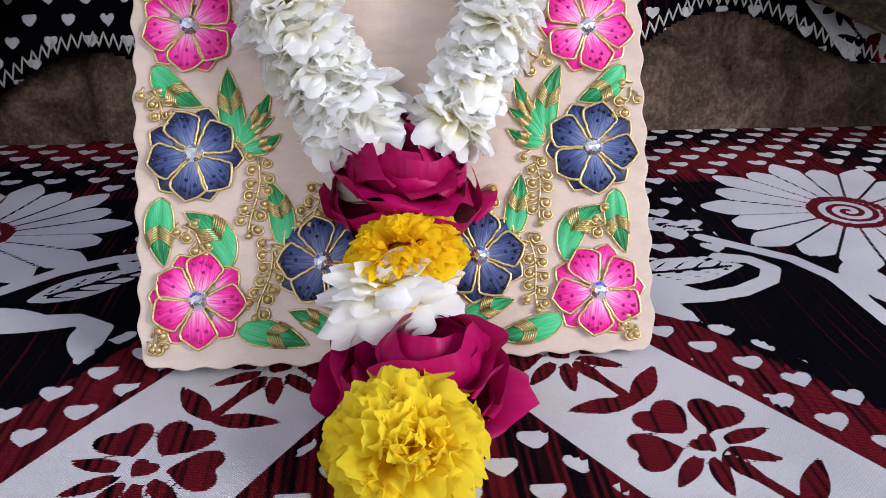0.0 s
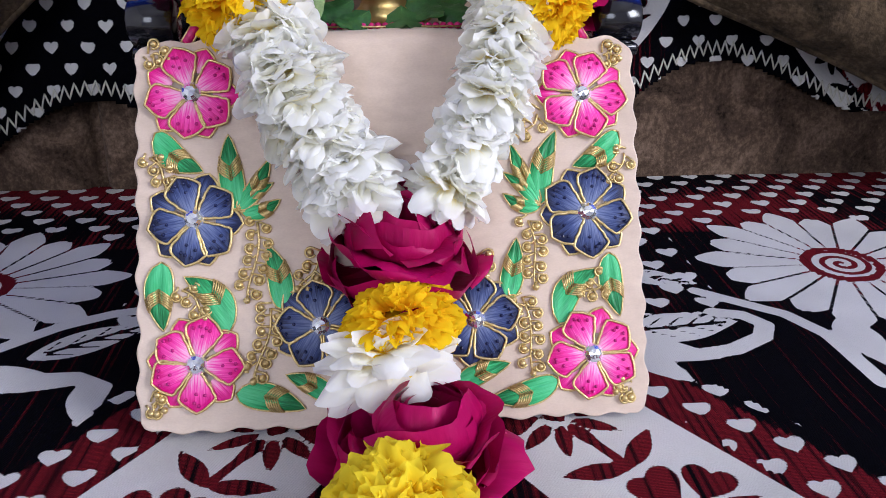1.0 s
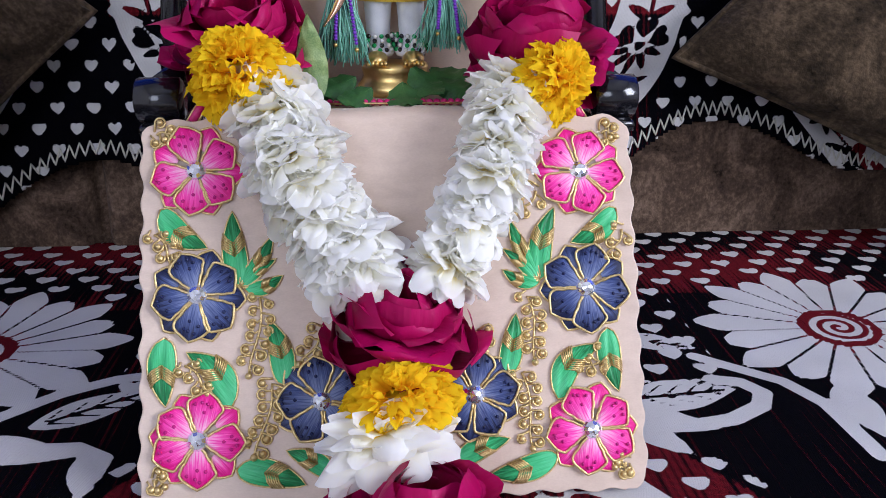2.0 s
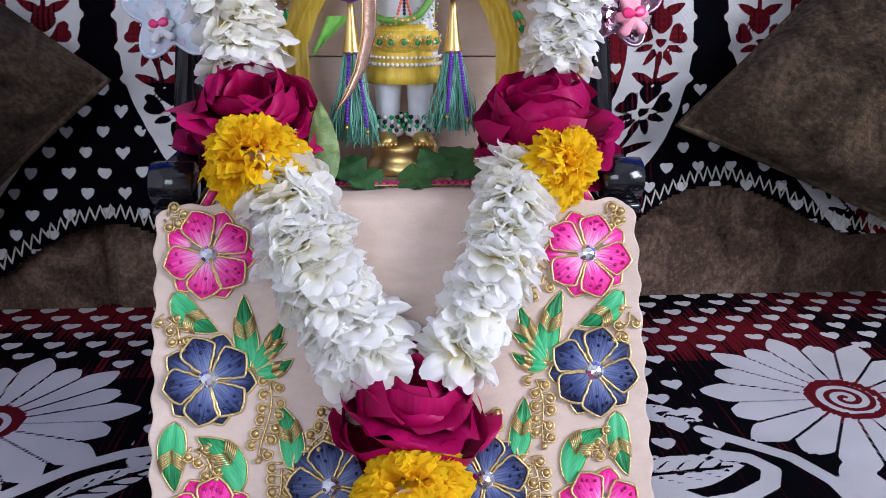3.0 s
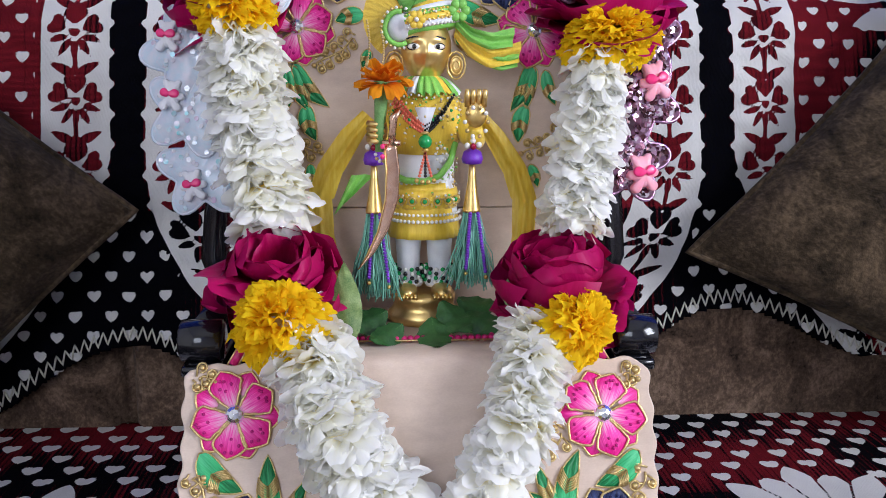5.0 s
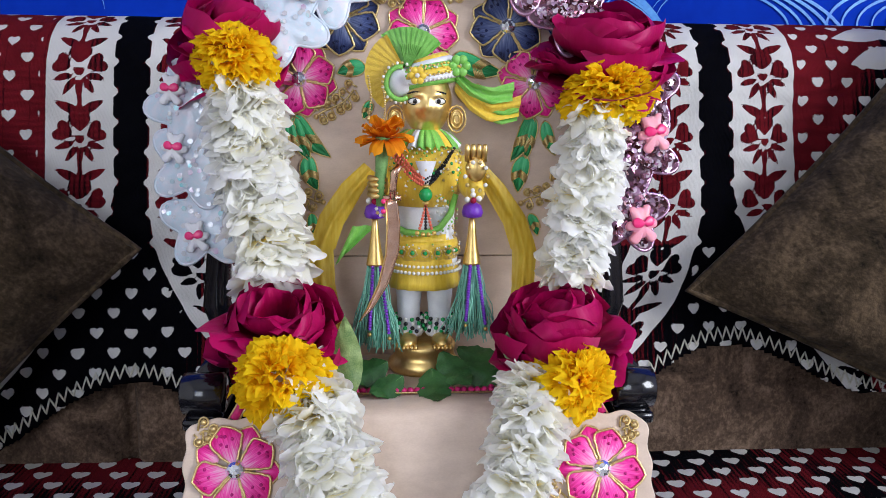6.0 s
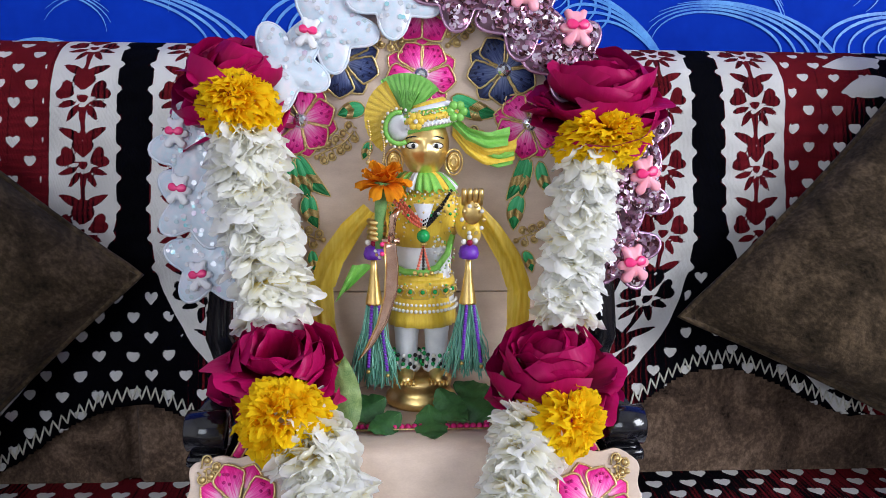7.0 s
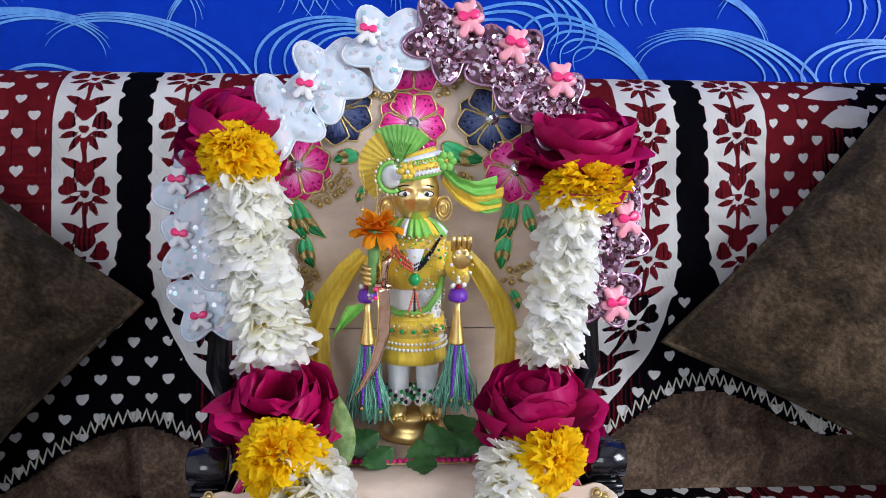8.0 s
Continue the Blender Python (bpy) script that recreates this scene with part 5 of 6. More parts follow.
def figurine():
    X, Y = 0.0105, 0.452
    mats = [GILT, WHITE_CLOTH, YELLOW_CLOTH, LIME, PEARL, JADE, GOLD, BLACK_BEAD]
    G, W, YL, LM, PL, JD, GT, BK = range(8)
    s = Shape()
    # oval brass stand in steps
    s.lathe((X, Y - 0.004, 0.5585), [(0.0195, 0), (0.0205, 0.0018), (0.0200, 0.0050), (0.0180, 0.0070), (0.0168, 0.0095), (0.0174, 0.0120), (0.0178, 0.0145), (0.0168, 0.0162), (0.002, 0.0164)], G, 32, 0.82)
    for sg in (-1, 1):
        x = X + sg * 0.0085
        s.ball((x + sg * 0.001, Y - 0.0125, 0.5778), (0.0058, 0.0105, 0.0042), G, 8, 14)
        for k in range(5):
            s.ball((x + sg * 0.001 + (k - 2) * 0.0022, Y - 0.0215, 0.5766), (0.0013, 0.0030, 0.0016), G, 5, 8)
        s.lathe((x, Y - 0.004, 0.5785), [(0.0075, 0), (0.0085, 0.002), (0.0068, 0.006), (0.0062, 0.012), (0.0066, 0.019), (0.0072, 0.026), (0.0078, 0.034)], W, 18)
        # anklets of green stones and pearls
        for ring, z in ((0.0080, 0.5820), (0.0090, 0.5845), (0.0086, 0.5868), (0.0078, 0.589)):
            for k in range(14):
                a = 2 * math.pi * k / 14 + z * 400
                s.ball((x + ring * math.cos(a), Y - 0.004 + ring * math.sin(a), z), 0.00125, (PL if k % 3 == 0 else JD if k % 3 == 1 else BK), 5, 6)
    # skirt, pleated, and its bands
    n = 56
    def skirt(u, v):
        a = 2 * math.pi * v
        r = 0.0195 - 0.0045 * u
        r *= 1 + 0.035 * (1 - u) * math.sin(a * 18) + 0.02 * math.sin(a * 5 + 1)
        return (X + r * 1.03 * math.cos(a), Y - 0.001 + 0.78 * r * math.sin(a), 0.6065 + 0.030 * u)
    s.grid(9, n, skirt, YL, True, True)
    def tunic(u, v):
        a = 2 * math.pi * v
        prof = (0.0186, 0.0186, 0.0176, 0.0165, 0.0165, 0.0175, 0.0185, 0.0180, 0.0150, 0.0090)
        zz = (0.6155, 0.620, 0.628, 0.636, 0.645, 0.655, 0.665, 0.674, 0.680, 0.6835)
        i = round(u * 9)
        r = prof[i] * (1 + (0.018 * math.sin(a * 14) if 2 < i < 6 else 0))
        return (X + r * math.cos(a), Y + 0.72 * r * math.sin(a), zz[i])
    s.grid(10, 40, tunic, W, True, True)
    def belt(z0, z1, k, grow):
        s.lathe((X, Y - 0.0005, z0), [(0.0178 + grow, 0), (0.0188 + grow, (z1 - z0) * 0.3), (0.0184 + grow, (z1 - z0) * 0.8), (0.0176 + grow, z1 - z0)], k, 36, 0.76)
    belt(0.6225, 0.6330, YL, 0.0004)
    for k in range(26):
        a = math.pi + math.pi * k / 25
        s.ball((X + 0.0200 * math.cos(a), Y - 0.001 + 0.0162 * math.sin(a), 0.6165), 0.0011, PL, 5, 6)
        s.ball((X + 0.0196 * math.cos(a), Y - 0.001 + 0.0158 * math.sin(a), 0.6200), 0.0009, PL, 5, 6)
    for k in range(7):
        a = math.pi * (1.15 + 0.7 * k / 6)
        s.ball((X + 0.0190 * math.cos(a), Y - 0.0015 + 0.0150 * math.sin(a), 0.6275), (0.0013, 0.0010, 0.0013), JD, 5, 6)
        s.tube([(X + 0.0192 * math.cos(a) + 0.0022 * math.cos(b * 0.785), Y - 0.002 + 0.0150 * math.sin(a), 0.6275 + 0.0022 * math.sin(b * 0.785)) for b in range(8)], 0.0004, GT, 4, True)
    # beadwork scattered over yoke, belt and tunic side
    rng = random.Random(11)
    for k in range(260):
        if k < 130:
            a, z = math.pi * rng.uniform(1.02, 1.98), rng.uniform(0.6560, 0.6800)
            r = 0.0212 - abs(z - 0.672) * 0.16
            fy = 0.76
        elif k < 200:
            a, z = math.pi * rng.uniform(1.02, 1.98), rng.uniform(0.6235, 0.6325)
            r, fy = 0.0196, 0.78
        else:
            a, z = math.pi * rng.uniform(1.60, 1.98), rng.uniform(0.634, 0.668)
            r, fy = 0.0180, 0.74
        s.ball((X + r * math.cos(a), Y - 0.001 + fy * r * math.sin(a), z), rng.uniform(0.0004, 0.0008), rng.choice((PL, PL, GT, LM, YL, GT)), 4, 6)
    # crossing green sash round the waist and up to one shoulder
    s.tube([(X - 0.0155, Y - 0.010, 0.6405), (X - 0.010, Y - 0.0135, 0.6385), (X, Y - 0.0145, 0.6380), (X + 0.008, Y - 0.0135, 0.6410), (X + 0.0135, Y - 0.0110, 0.6480), (X + 0.0165, Y - 0.008, 0.658)], 0.0018, LM, 8)
    for k in range(12):
        u = k / 11
        s.ball((X - 0.015 + 0.030 * u, Y - 0.0150 + 0.005 * abs(2 * u - 1) ** 2, 0.6365 + 0.012 * u ** 3), 0.0008, PL, 5, 6)
    for k in range(8):
        s.ball((X + 0.0085 + 0.0028 * math.cos(k * 0.785), Y - 0.0140, 0.6525 + 0.0042 * math.sin(k * 0.785)), 0.0009, PL, 5, 6)
    # collar and yellow yoke
    s.lathe((X, Y - 0.001, 0.678), [(0.0176, -0.026), (0.0192, -0.016), (0.0210, -0.006), (0.0186, 0.002), (0.0130, 0.0065), (0.0095, 0.0080)], YL, 28, 0.74)
    for k in range(12):
        a0 = math.pi * (0.95 + 1.10 * k / 12)
        def frill(u, v):
            a = a0 + math.pi * 1.10 / 12 * v
            r = 0.0092 + 0.0094 * u + 0.0014 * math.sin(v * 2 * math.pi + k) * u
            return (X + r * math.cos(a), Y - 0.001 + 0.84 * r * math.sin(a), 0.6925 - 0.0090 * u ** 1.4 + 0.0012 * math.cos(v * 2 * math.pi + 2 * k) * u)
        s.grid(5, 7, frill, (LM, LM, YL, LM, W, LM)[k % 6])
        for j in range(4):
            a = a0 + math.pi * 1.10 / 12 * (j + 0.5) / 4
            s.ball((X + 0.0188 * math.cos(a), Y - 0.001 + 0.0160 * math.sin(a), 0.6822 + 0.0012 * math.sin(j * 2.1 + k)), 0.0007, (PL, GT, LM)[(j + k) % 3], 4, 6)
    s.prism([(X - 0.0055, 0.0), (X + 0.0055, 0.0), (X + 0.0005, -0.015)], 0, 0.0008, W)
    tri = len(s.v) - 6
    for i in range(tri, len(s.v)):
        x, y, z = s.v[i]
        s.v[i] = (x, Y - 0.0172 - z, 0.6770 + y)
    for k in range(30):
        a = math.pi * (1.05 + 0.9 * (k % 15) / 14)
        r = 0.0205 if k < 15 else 0.0192
        s.ball((X + r * math.cos(a), Y - 0.0015 + 0.78 * r * math.sin(a), 0.6715 + 0.0045 * (k >= 15) + 0.001 * math.sin(k * 2.1)), 0.0009, (PL, GT, JD)[k % 3], 5, 6)
    # head
    def head(u, v):
        th, a = math.pi * (0.02 + 0.96 * u), 2 * math.pi * v
        q = math.sin(th) ** (0.84 if u < 0.5 else 0.9)
        x, y, z = q * math.cos(a), q * math.sin(a), -math.cos(th)
        r = 0.0140 * (1.0 + 0.02 * z - 0.10 * max(0, -z) ** 1.8)
        px, py, pz = r * x, 0.0138 * y * (1 - 0.10 * max(0, -z)), 0.0158 * z
        if y < 0:
            nose = math.exp(-((px / 0.0017) ** 2) - ((pz + 0.0028) / 0.0034) ** 2)
            brow = math.exp(-((abs(px) - 0.0055) / 0.0038) ** 2 - ((pz - 0.0042) / 0.0014) ** 2)
            lip = math.exp(-((px / 0.0036) ** 2) - ((pz + 0.0076) / 0.0009) ** 2) + math.exp(-((px / 0.0030) ** 2) - ((pz + 0.0092) / 0.0008) ** 2)
            sock = math.exp(-((abs(px) - 0.0055) / 0.0032) ** 2 - ((pz - 0.0009) / 0.0020) ** 2)
            cheek = math.exp(-((abs(px) - 0.0070) / 0.0036) ** 2 - ((pz + 0.0048) / 0.0042) ** 2)
            py -= 0.0022 * nose + 0.0007 * brow + 0.0011 * lip - 0.0010 * sock + 0.0007 * cheek
        return (X + 0.0009 + 0.96 * px, Y - 0.001 + py, 0.7068 + pz * (1.0 if pz > -0.004 else 1.0 + 0.10 * min(1.0, (-pz - 0.004) / 0.006)))
    s.grid(44, 64, head, G, True, True)
    s.lathe((X, Y, 0.680), [(0.0075, 0), (0.0068, 0.006), (0.0075, 0.012)], G, 18)
    for sg in (-1, 1):
        s.ball((X + 0.0006 + sg * 0.0061, Y - 0.0124, 0.7074), (0.0040, 0.0012, 0.0021), BK, 6, 14)
        s.ball((X + 0.0006 + sg * 0.0061, Y - 0.0129, 0.7074), (0.0035, 0.0012, 0.0016), PL, 6, 14)
        s.ball((X + 0.0006 + sg * 0.0061, Y - 0.0139, 0.7074), (0.0012, 0.0006, 0.0013), BK, 5, 10)
        s.tube([(X + 0.0006 + sg * (0.0020 + 0.0020 * j), Y - 0.0138 + 0.0005 * j, 0.7112 + 0.0011 * math.sin(j * 0.8)) for j in range(5)], 0.00045, BK, 5)
        # openwork ear ornaments
        ex = X + 0.0005 + sg * 0.0162
        for r in (0.0060, 0.0040, 0.0020):
            s.tube([(ex + 0.8 * r * math.cos(b * 0.524), Y - 0.006, 0.6980 + 1.2 * r * math.sin(b * 0.524)) for b in range(12)], 0.0006, G, 5, True)
        s.ball((ex, Y - 0.005, 0.6980), (0.0040, 0.0012, 0.0060), G, 6, 10)
    # turban: coiled rolls, white, yellow and green
    for k, (z, r, q, kk) in enumerate(((0.7160, 0.0150, 0.0022, LM), (0.7182, 0.0160, 0.0024, W), (0.7206, 0.0160, 0.0025, YL), (0.7230, 0.0148, 0.0025, LM), (0.7250, 0.0128, 0.0025, W), (0.7268, 0.0095, 0.0026, YL))):
        s.tube([(X + 0.001 + r * math.cos(b * 0.262), Y + 0.001 + 0.85 * r * math.sin(b * 0.262), z + 0.0034 * math.cos(b * 0.262 + 0.3)) for b in range(24)], q, kk, 8, True)
    s.ball((X + 0.001, Y + 0.001, 0.7210), (0.0140, 0.0118, 0.0085), W, 8, 18)
    for k in range(26):
        a = math.pi * (1.02 + 0.96 * k / 25)
        tilt = 0.0034 * math.cos(a + 0.3)
        s.ball((X + 0.001 + 0.0182 * math.cos(a), Y + 0.001 + 0.0156 * math.sin(a), 0.7170 + tilt), 0.0008, PL, 5, 6)
        s.ball((X + 0.001 + 0.0186 * math.cos(a), Y + 0.001 + 0.0159 * math.sin(a), 0.7195 + tilt), 0.0007, PL if k % 2 else GT, 5, 6)
        s.ball((X + 0.001 + 0.0172 * math.cos(a), Y + 0.001 + 0.0147 * math.sin(a), 0.7242 + tilt), 0.0007, GT if k % 2 else YL, 5, 6)
    rng = random.Random(3)
    for k in range(90):
        a, z = math.pi * rng.uniform(1.02, 1.98), rng.uniform(0.7195, 0.7255)
        r = 0.0188 - max(0.0, z - 0.721) * 0.5
        s.ball((X + 0.001 + r * math.cos(a), Y + 0.001 + 0.86 * r * math.sin(a), z + 0.0034 * math.cos(a + 0.3)), rng.uniform(0.0004, 0.0008), rng.choice((PL, YL, LM, GT, YL)), 4, 6)
    # white side roll edged with green, left
    s.ball((X - 0.0130, Y - 0.007, 0.7170), (0.0068, 0.0065, 0.0078), W, 8, 14)
    s.tube([(X - 0.0130 + 0.0074 * math.cos(b * 0.35 + 1.4), Y - 0.0110, 0.7165 + 0.0084 * math.sin(b * 0.35 + 1.4)) for b in range(12)], 0.0014, LM, 7)
    for b in range(16):
        s.ball((X - 0.0130 + 0.0092 * math.cos(b * 0.27 + 1.2), Y - 0.0115, 0.7165 + 0.0102 * math.sin(b * 0.27 + 1.2)), 0.0009, GT if b % 2 else PL, 5, 6)
    # small flower brooch
    for k in range(6):
        s.ball((X - 0.0045 + 0.0028 * math.cos(k * 1.047), Y - 0.0178, 0.7205 + 0.0028 * math.sin(k * 1.047)), (0.0020, 0.0010, 0.0020), YL, 5, 8)
    s.ball((X - 0.0045, Y - 0.0190, 0.7205), 0.0013, PL, 5, 8)
    for k in range(6):
        s.ball((X + 0.0175 + 0.0035 * math.cos(k * 1.047), Y - 0.010, 0.7255 + 0.0035 * math.sin(k * 1.047)), (0.0025, 0.0012, 0.0025), LM, 5, 8)
    # pleated fan plume
    fx, fz = X - 0.0095, 0.7215
    def fan(a0, a1, R, k, y0):
        m = 22
        def fn(u, v):
            a = radians(a0 + (a1 - a0) * v)
            fold = 0.0022 * (1 if round(v * m) % 2 else -1) * (0.3 + 0.7 * u)
            r = 0.003 + R * u
            return (fx + r * math.cos(a), y0 + fold + 0.003 * u, fz + r * math.sin(a))
        s.grid(5, m + 1, fn, k)
    fan(40, 125, 0.0205, LM, Y - 0.006)
    fan(118, 235, 0.0190, YL, Y - 0.009)
    fan(60, 105, 0.0120, LM, Y - 0.010)
    # thin gold chains hanging from the plume
    for cx, z0, z1 in ((-0.0295, 0.7200, 0.6995), (-0.0222, 0.7150, 0.6970)):
        for k in range(16):
            u = k / 15
            s.ball((X + cx + 0.0012 * math.sin(u * 3), Y - 0.012, z0 + (z1 - z0) * u), 0.00065, GT, 4, 6)
        s.ball((X + cx, Y - 0.012, z1 - 0.0012), 0.0014, GT, 5, 8)
    # turban tails, fluttering right
    def tail(pts, wid, k):
        m = len(pts)
        def fn(u, v):
            i = min(m - 2, int(u * (m - 1)))
            f = u * (m - 1) - i
            p = Vector(pts[i]).lerp(Vector(pts[i + 1]), f)
            w = wid * (0.6 + 0.5 * u)
            return (p.x + 0.12 * w * (v - 0.5), p.y + 0.0016 * math.sin(v * 9 + u * 5), p.z + w * (v - 0.5) + 0.0006 * math.sin(v * 26))
        s.grid(14, 9, fn, k)
    tail([(X + 0.016, Y - 0.006, 0.7200), (X + 0.024, Y - 0.010, 0.7130), (X + 0.034, Y - 0.012, 0.7100), (X + 0.046, Y - 0.010, 0.7125)], 0.0085, LM)
    tail([(X + 0.016, Y - 0.004, 0.7150), (X + 0.024, Y - 0.008, 0.7060), (X + 0.034, Y - 0.010, 0.7010), (X + 0.050, Y - 0.008, 0.7050)], 0.0095, YL)
    tail([(X + 0.018, Y - 0.002, 0.7130), (X + 0.028, Y - 0.006, 0.7020), (X + 0.040, Y - 0.009, 0.6985), (X + 0.049, Y - 0.008, 0.7015)], 0.0070, LM)
    # arms and palms
    s.tube([(X - 0.0165, Y, 0.675), (X - 0.0235, Y - 0.006, 0.663), (X - 0.0245, Y - 0.016, 0.660), (X - 0.0240, Y - 0.024, 0.6655)], [0.0062, 0.0062, 0.0050, 0.0040], YL, 12)
    s.ball((X - 0.0240, Y - 0.0275, 0.6655), (0.0050, 0.0050, 0.0062), G, 8, 12)
    for k in range(4):
        s.tube([(X - 0.0290, Y - 0.0290, 0.6615 + 0.0028 * k), (X - 0.0255, Y - 0.0335, 0.6612 + 0.0028 * k), (X - 0.0200, Y - 0.0320, 0.6610 + 0.0028 * k)], 0.0015, G, 7)
    s.tube([(X + 0.0170, Y, 0.675), (X + 0.0250, Y - 0.006, 0.661), (X + 0.0265, Y - 0.016, 0.660), (X + 0.0255, Y - 0.023, 0.667)], [0.0062, 0.0062, 0.0050, 0.0038], YL, 12)
    s.ball((X + 0.0255, Y - 0.0255, 0.6740), (0.0055, 0.0028, 0.0068), G, 8, 12)
    for k in range(4):
        s.tube([(X + 0.0210 + 0.0028 * k, Y - 0.0255, 0.678), (X + 0.0208 + 0.0030 * k, Y - 0.0265, 0.6835), (X + 0.0208 + 0.0030 * k, Y - 0.0275, 0.6865)], [0.0016, 0.0015, 0.0011], G, 7)
    for b in range(10):
        a = b * 0.628
        s.ball((X + 0.0255 + 0.0058 * math.cos(a), Y - 0.0285, 0.6705 + 0.0075 * math.sin(a)), 0.0012, PL if b % 2 else GT, 5, 6)
        s.ball((X - 0.0225 + 0.0030 * math.cos(a), Y - 0.0320, 0.6545 + 0.0035 * math.sin(a)), 0.0010, PL if b % 2 else GT, 5, 6)
    solid("figurine", s, mats, "small gilt standing figurine in yellow, white and green dress", "figurine", Matrix.Identity(4))


figurine()


def orange_flower():
    t = thing("orange_flower", "small orange blossom on a short green stem", "flower", Matrix.Translation((-0.0130, 0.420, 0.656)))
    part("stem", Shape().tube([(0, 0, 0), (0.0002, 0, 0.012), (0.001, 0.001, 0.026), (0.0022, 0.002, 0.034)], [0.0022, 0.0028, 0.0034, 0.0046], n=10), STEM, t)
    ms = [petal_shape(0.0132, 0.0050, 0.2, 0.12, c, 0.08, 60 + i, 8, 9, 0.3, 0.10).mesh("petal", ORANGE) for i, c in enumerate((0.1, 0.3, 0.45))]
    rng = random.Random(5)
    for n, ang in ((9, 82), (8, 62), (7, 38), (4, 15)):
        for i in range(n):
            part("petal", rng.choice(ms), None, t, pose(0.0025, 0.002, 0.034, 0, -6, 0) @ pose(0, 0, 0, 0, 0, 360 * i / n + ang * 3 + rng.uniform(-10, 10)) @ pose(0, 0, 0, 0, ang + rng.uniform(-9, 9), 0))


def tassel(x, y, top, length, label):
    """Purple bead, gold cone and a skirt of teal threads with purple cords."""
    t = thing("tassel", label, "tassel", Matrix.Translation((x, y, top)), "tassels hanging from the figurine's arms")
    part("bead", Shape().lathe((0, 0, -0.0085), [(0.0012, 0), (0.0050, 0.0008), (0.0056, 0.003), (0.0046, 0.0066), (0.0012, 0.0085)], n=16), PURPLE, t, label="purple silk-wound bead")
    part("cone", Shape().lathe((0, 0, -0.033), [(0.0048, 0), (0.0046, 0.001), (0.0030, 0.010), (0.0020, 0.018), (0.0016, 0.0245), (0.0005, 0.025)], n=18), BRASS, t, label="polished gold cone cap")
    part("pearl", Shape().ball((-0.003, -0.003, 0.0015), 0.0016, nu=6, nv=8).ball((0.003, -0.003, 0.002), 0.0016, nu=6, nv=8).ball((0, -0.003, 0.004), 0.0015, nu=6, nv=8), PEARL, t)
    part("ruby", Shape().ball((0, -0.004, 0.0012), 0.0017, nu=6, nv=8), RUBY, t)
    rng = random.Random(int(abs(x) * 1e4))
    s = Shape()
    for i in range(150):
        a, q = rng.uniform(0, 2 * math.pi), math.sqrt(rng.random())
        r0, r1 = 0.0040 * q, (0.0145 if rng.random() < 0.9 else 0.019) * q
        L = length * rng.uniform(0.86, 1.05)
        w = rng.uniform(-0.0016, 0.0016)
        s.tube([(r0 * math.cos(a), r0 * math.sin(a) * 0.8, -0.032), (r0 * 1.6 * math.cos(a) + w, r0 * 1.5 * math.sin(a), -0.032 - L * 0.35), ((r0 + r1) * 0.6 * math.cos(a) - w, 0.7 * (r0 + r1) * 0.6 * math.sin(a), -0.032 - L * 0.7), (r1 * math.cos(a) + w, 0.7 * r1 * math.sin(a), -0.032 - L)], 0.00034, n=4)
    part("fringe", s, TEAL, t, label="loose teal silk threads")
    for dx, k in ((-0.002, 0.75), (0.0045, 0.80)):
        c = Shape()
        for i in range(22):
            c.ball((dx * (0.6 + i / 22), -0.0062 - 0.002 * i / 22, -0.033 - length * k * i / 22), (0.0011, 0.0011, 0.00095), nu=4, nv=6)
        cord = tagged(part("beaded_cord", c, PURPLE, t, label="purple beaded cord"), kind="stuff")
        part("gold_tip", Shape().ball((dx * 1.6, -0.0082, -0.0345 - length * k), 0.0012, nu=5, nv=7), BRASS, cord)


def ornamental_sabre():
    t = thing("ornamental_sabre", "tiny rose gold curved sabre with jewelled hilt", "sabre", Matrix.Translation((-0.0075, 0.417, 0.660)))
    path = [(0.0, 0, 0.0), (0.0012, -0.0005, -0.014), (0.0005, -0.001, -0.028), (-0.004, -0.0015, -0.044), (-0.0105, -0.002, -0.056), (-0.0165, -0.0025, -0.0635)]
    wid = [0.0030, 0.0034, 0.0034, 0.0028, 0.0018, 0.0003]
    s = Shape()
    def fn(u, v):
        i = min(4, int(u * 5))
        f = u * 5 - i
        p = Vector(path[i]).lerp(Vector(path[i + 1]), f)
        w = wid[i] + (wid[i + 1] - wid[i]) * f
        a = 2 * math.pi * v
        return (p.x + w * math.cos(a), p.y + 0.0007 * math.sin(a), p.z + 0.25 * w * math.cos(a))
    s.grid(26, 10, fn, 0, True, True)
    part("blade", s, ROSE_GOLD, t)
    h = Shape().tube([(0.0005, 0, 0.0), (0.001, 0, 0.006), (0.0015, 0, 0.013), (0.0045, 0, 0.017)], [0.0022, 0.0019, 0.0023, 0.0016], n=10)
    h.tube([(-0.004, 0, 0.0005), (0.005, 0, 0.0005)], 0.0016, n=8)
    part("hilt", h, ROSE_GOLD, t)
    part("edging", Shape().tube([(p[0] - w, p[1] - 0.0006, p[2]) for p, w in zip(path, wid)], 0.0004, n=5), BRASS, t)
    for z in (-0.001, -0.006):
        part("stone", Shape().ball((-0.004, -0.0015, z), 0.0013, nu=5, nv=8), HOT_PINK, t)


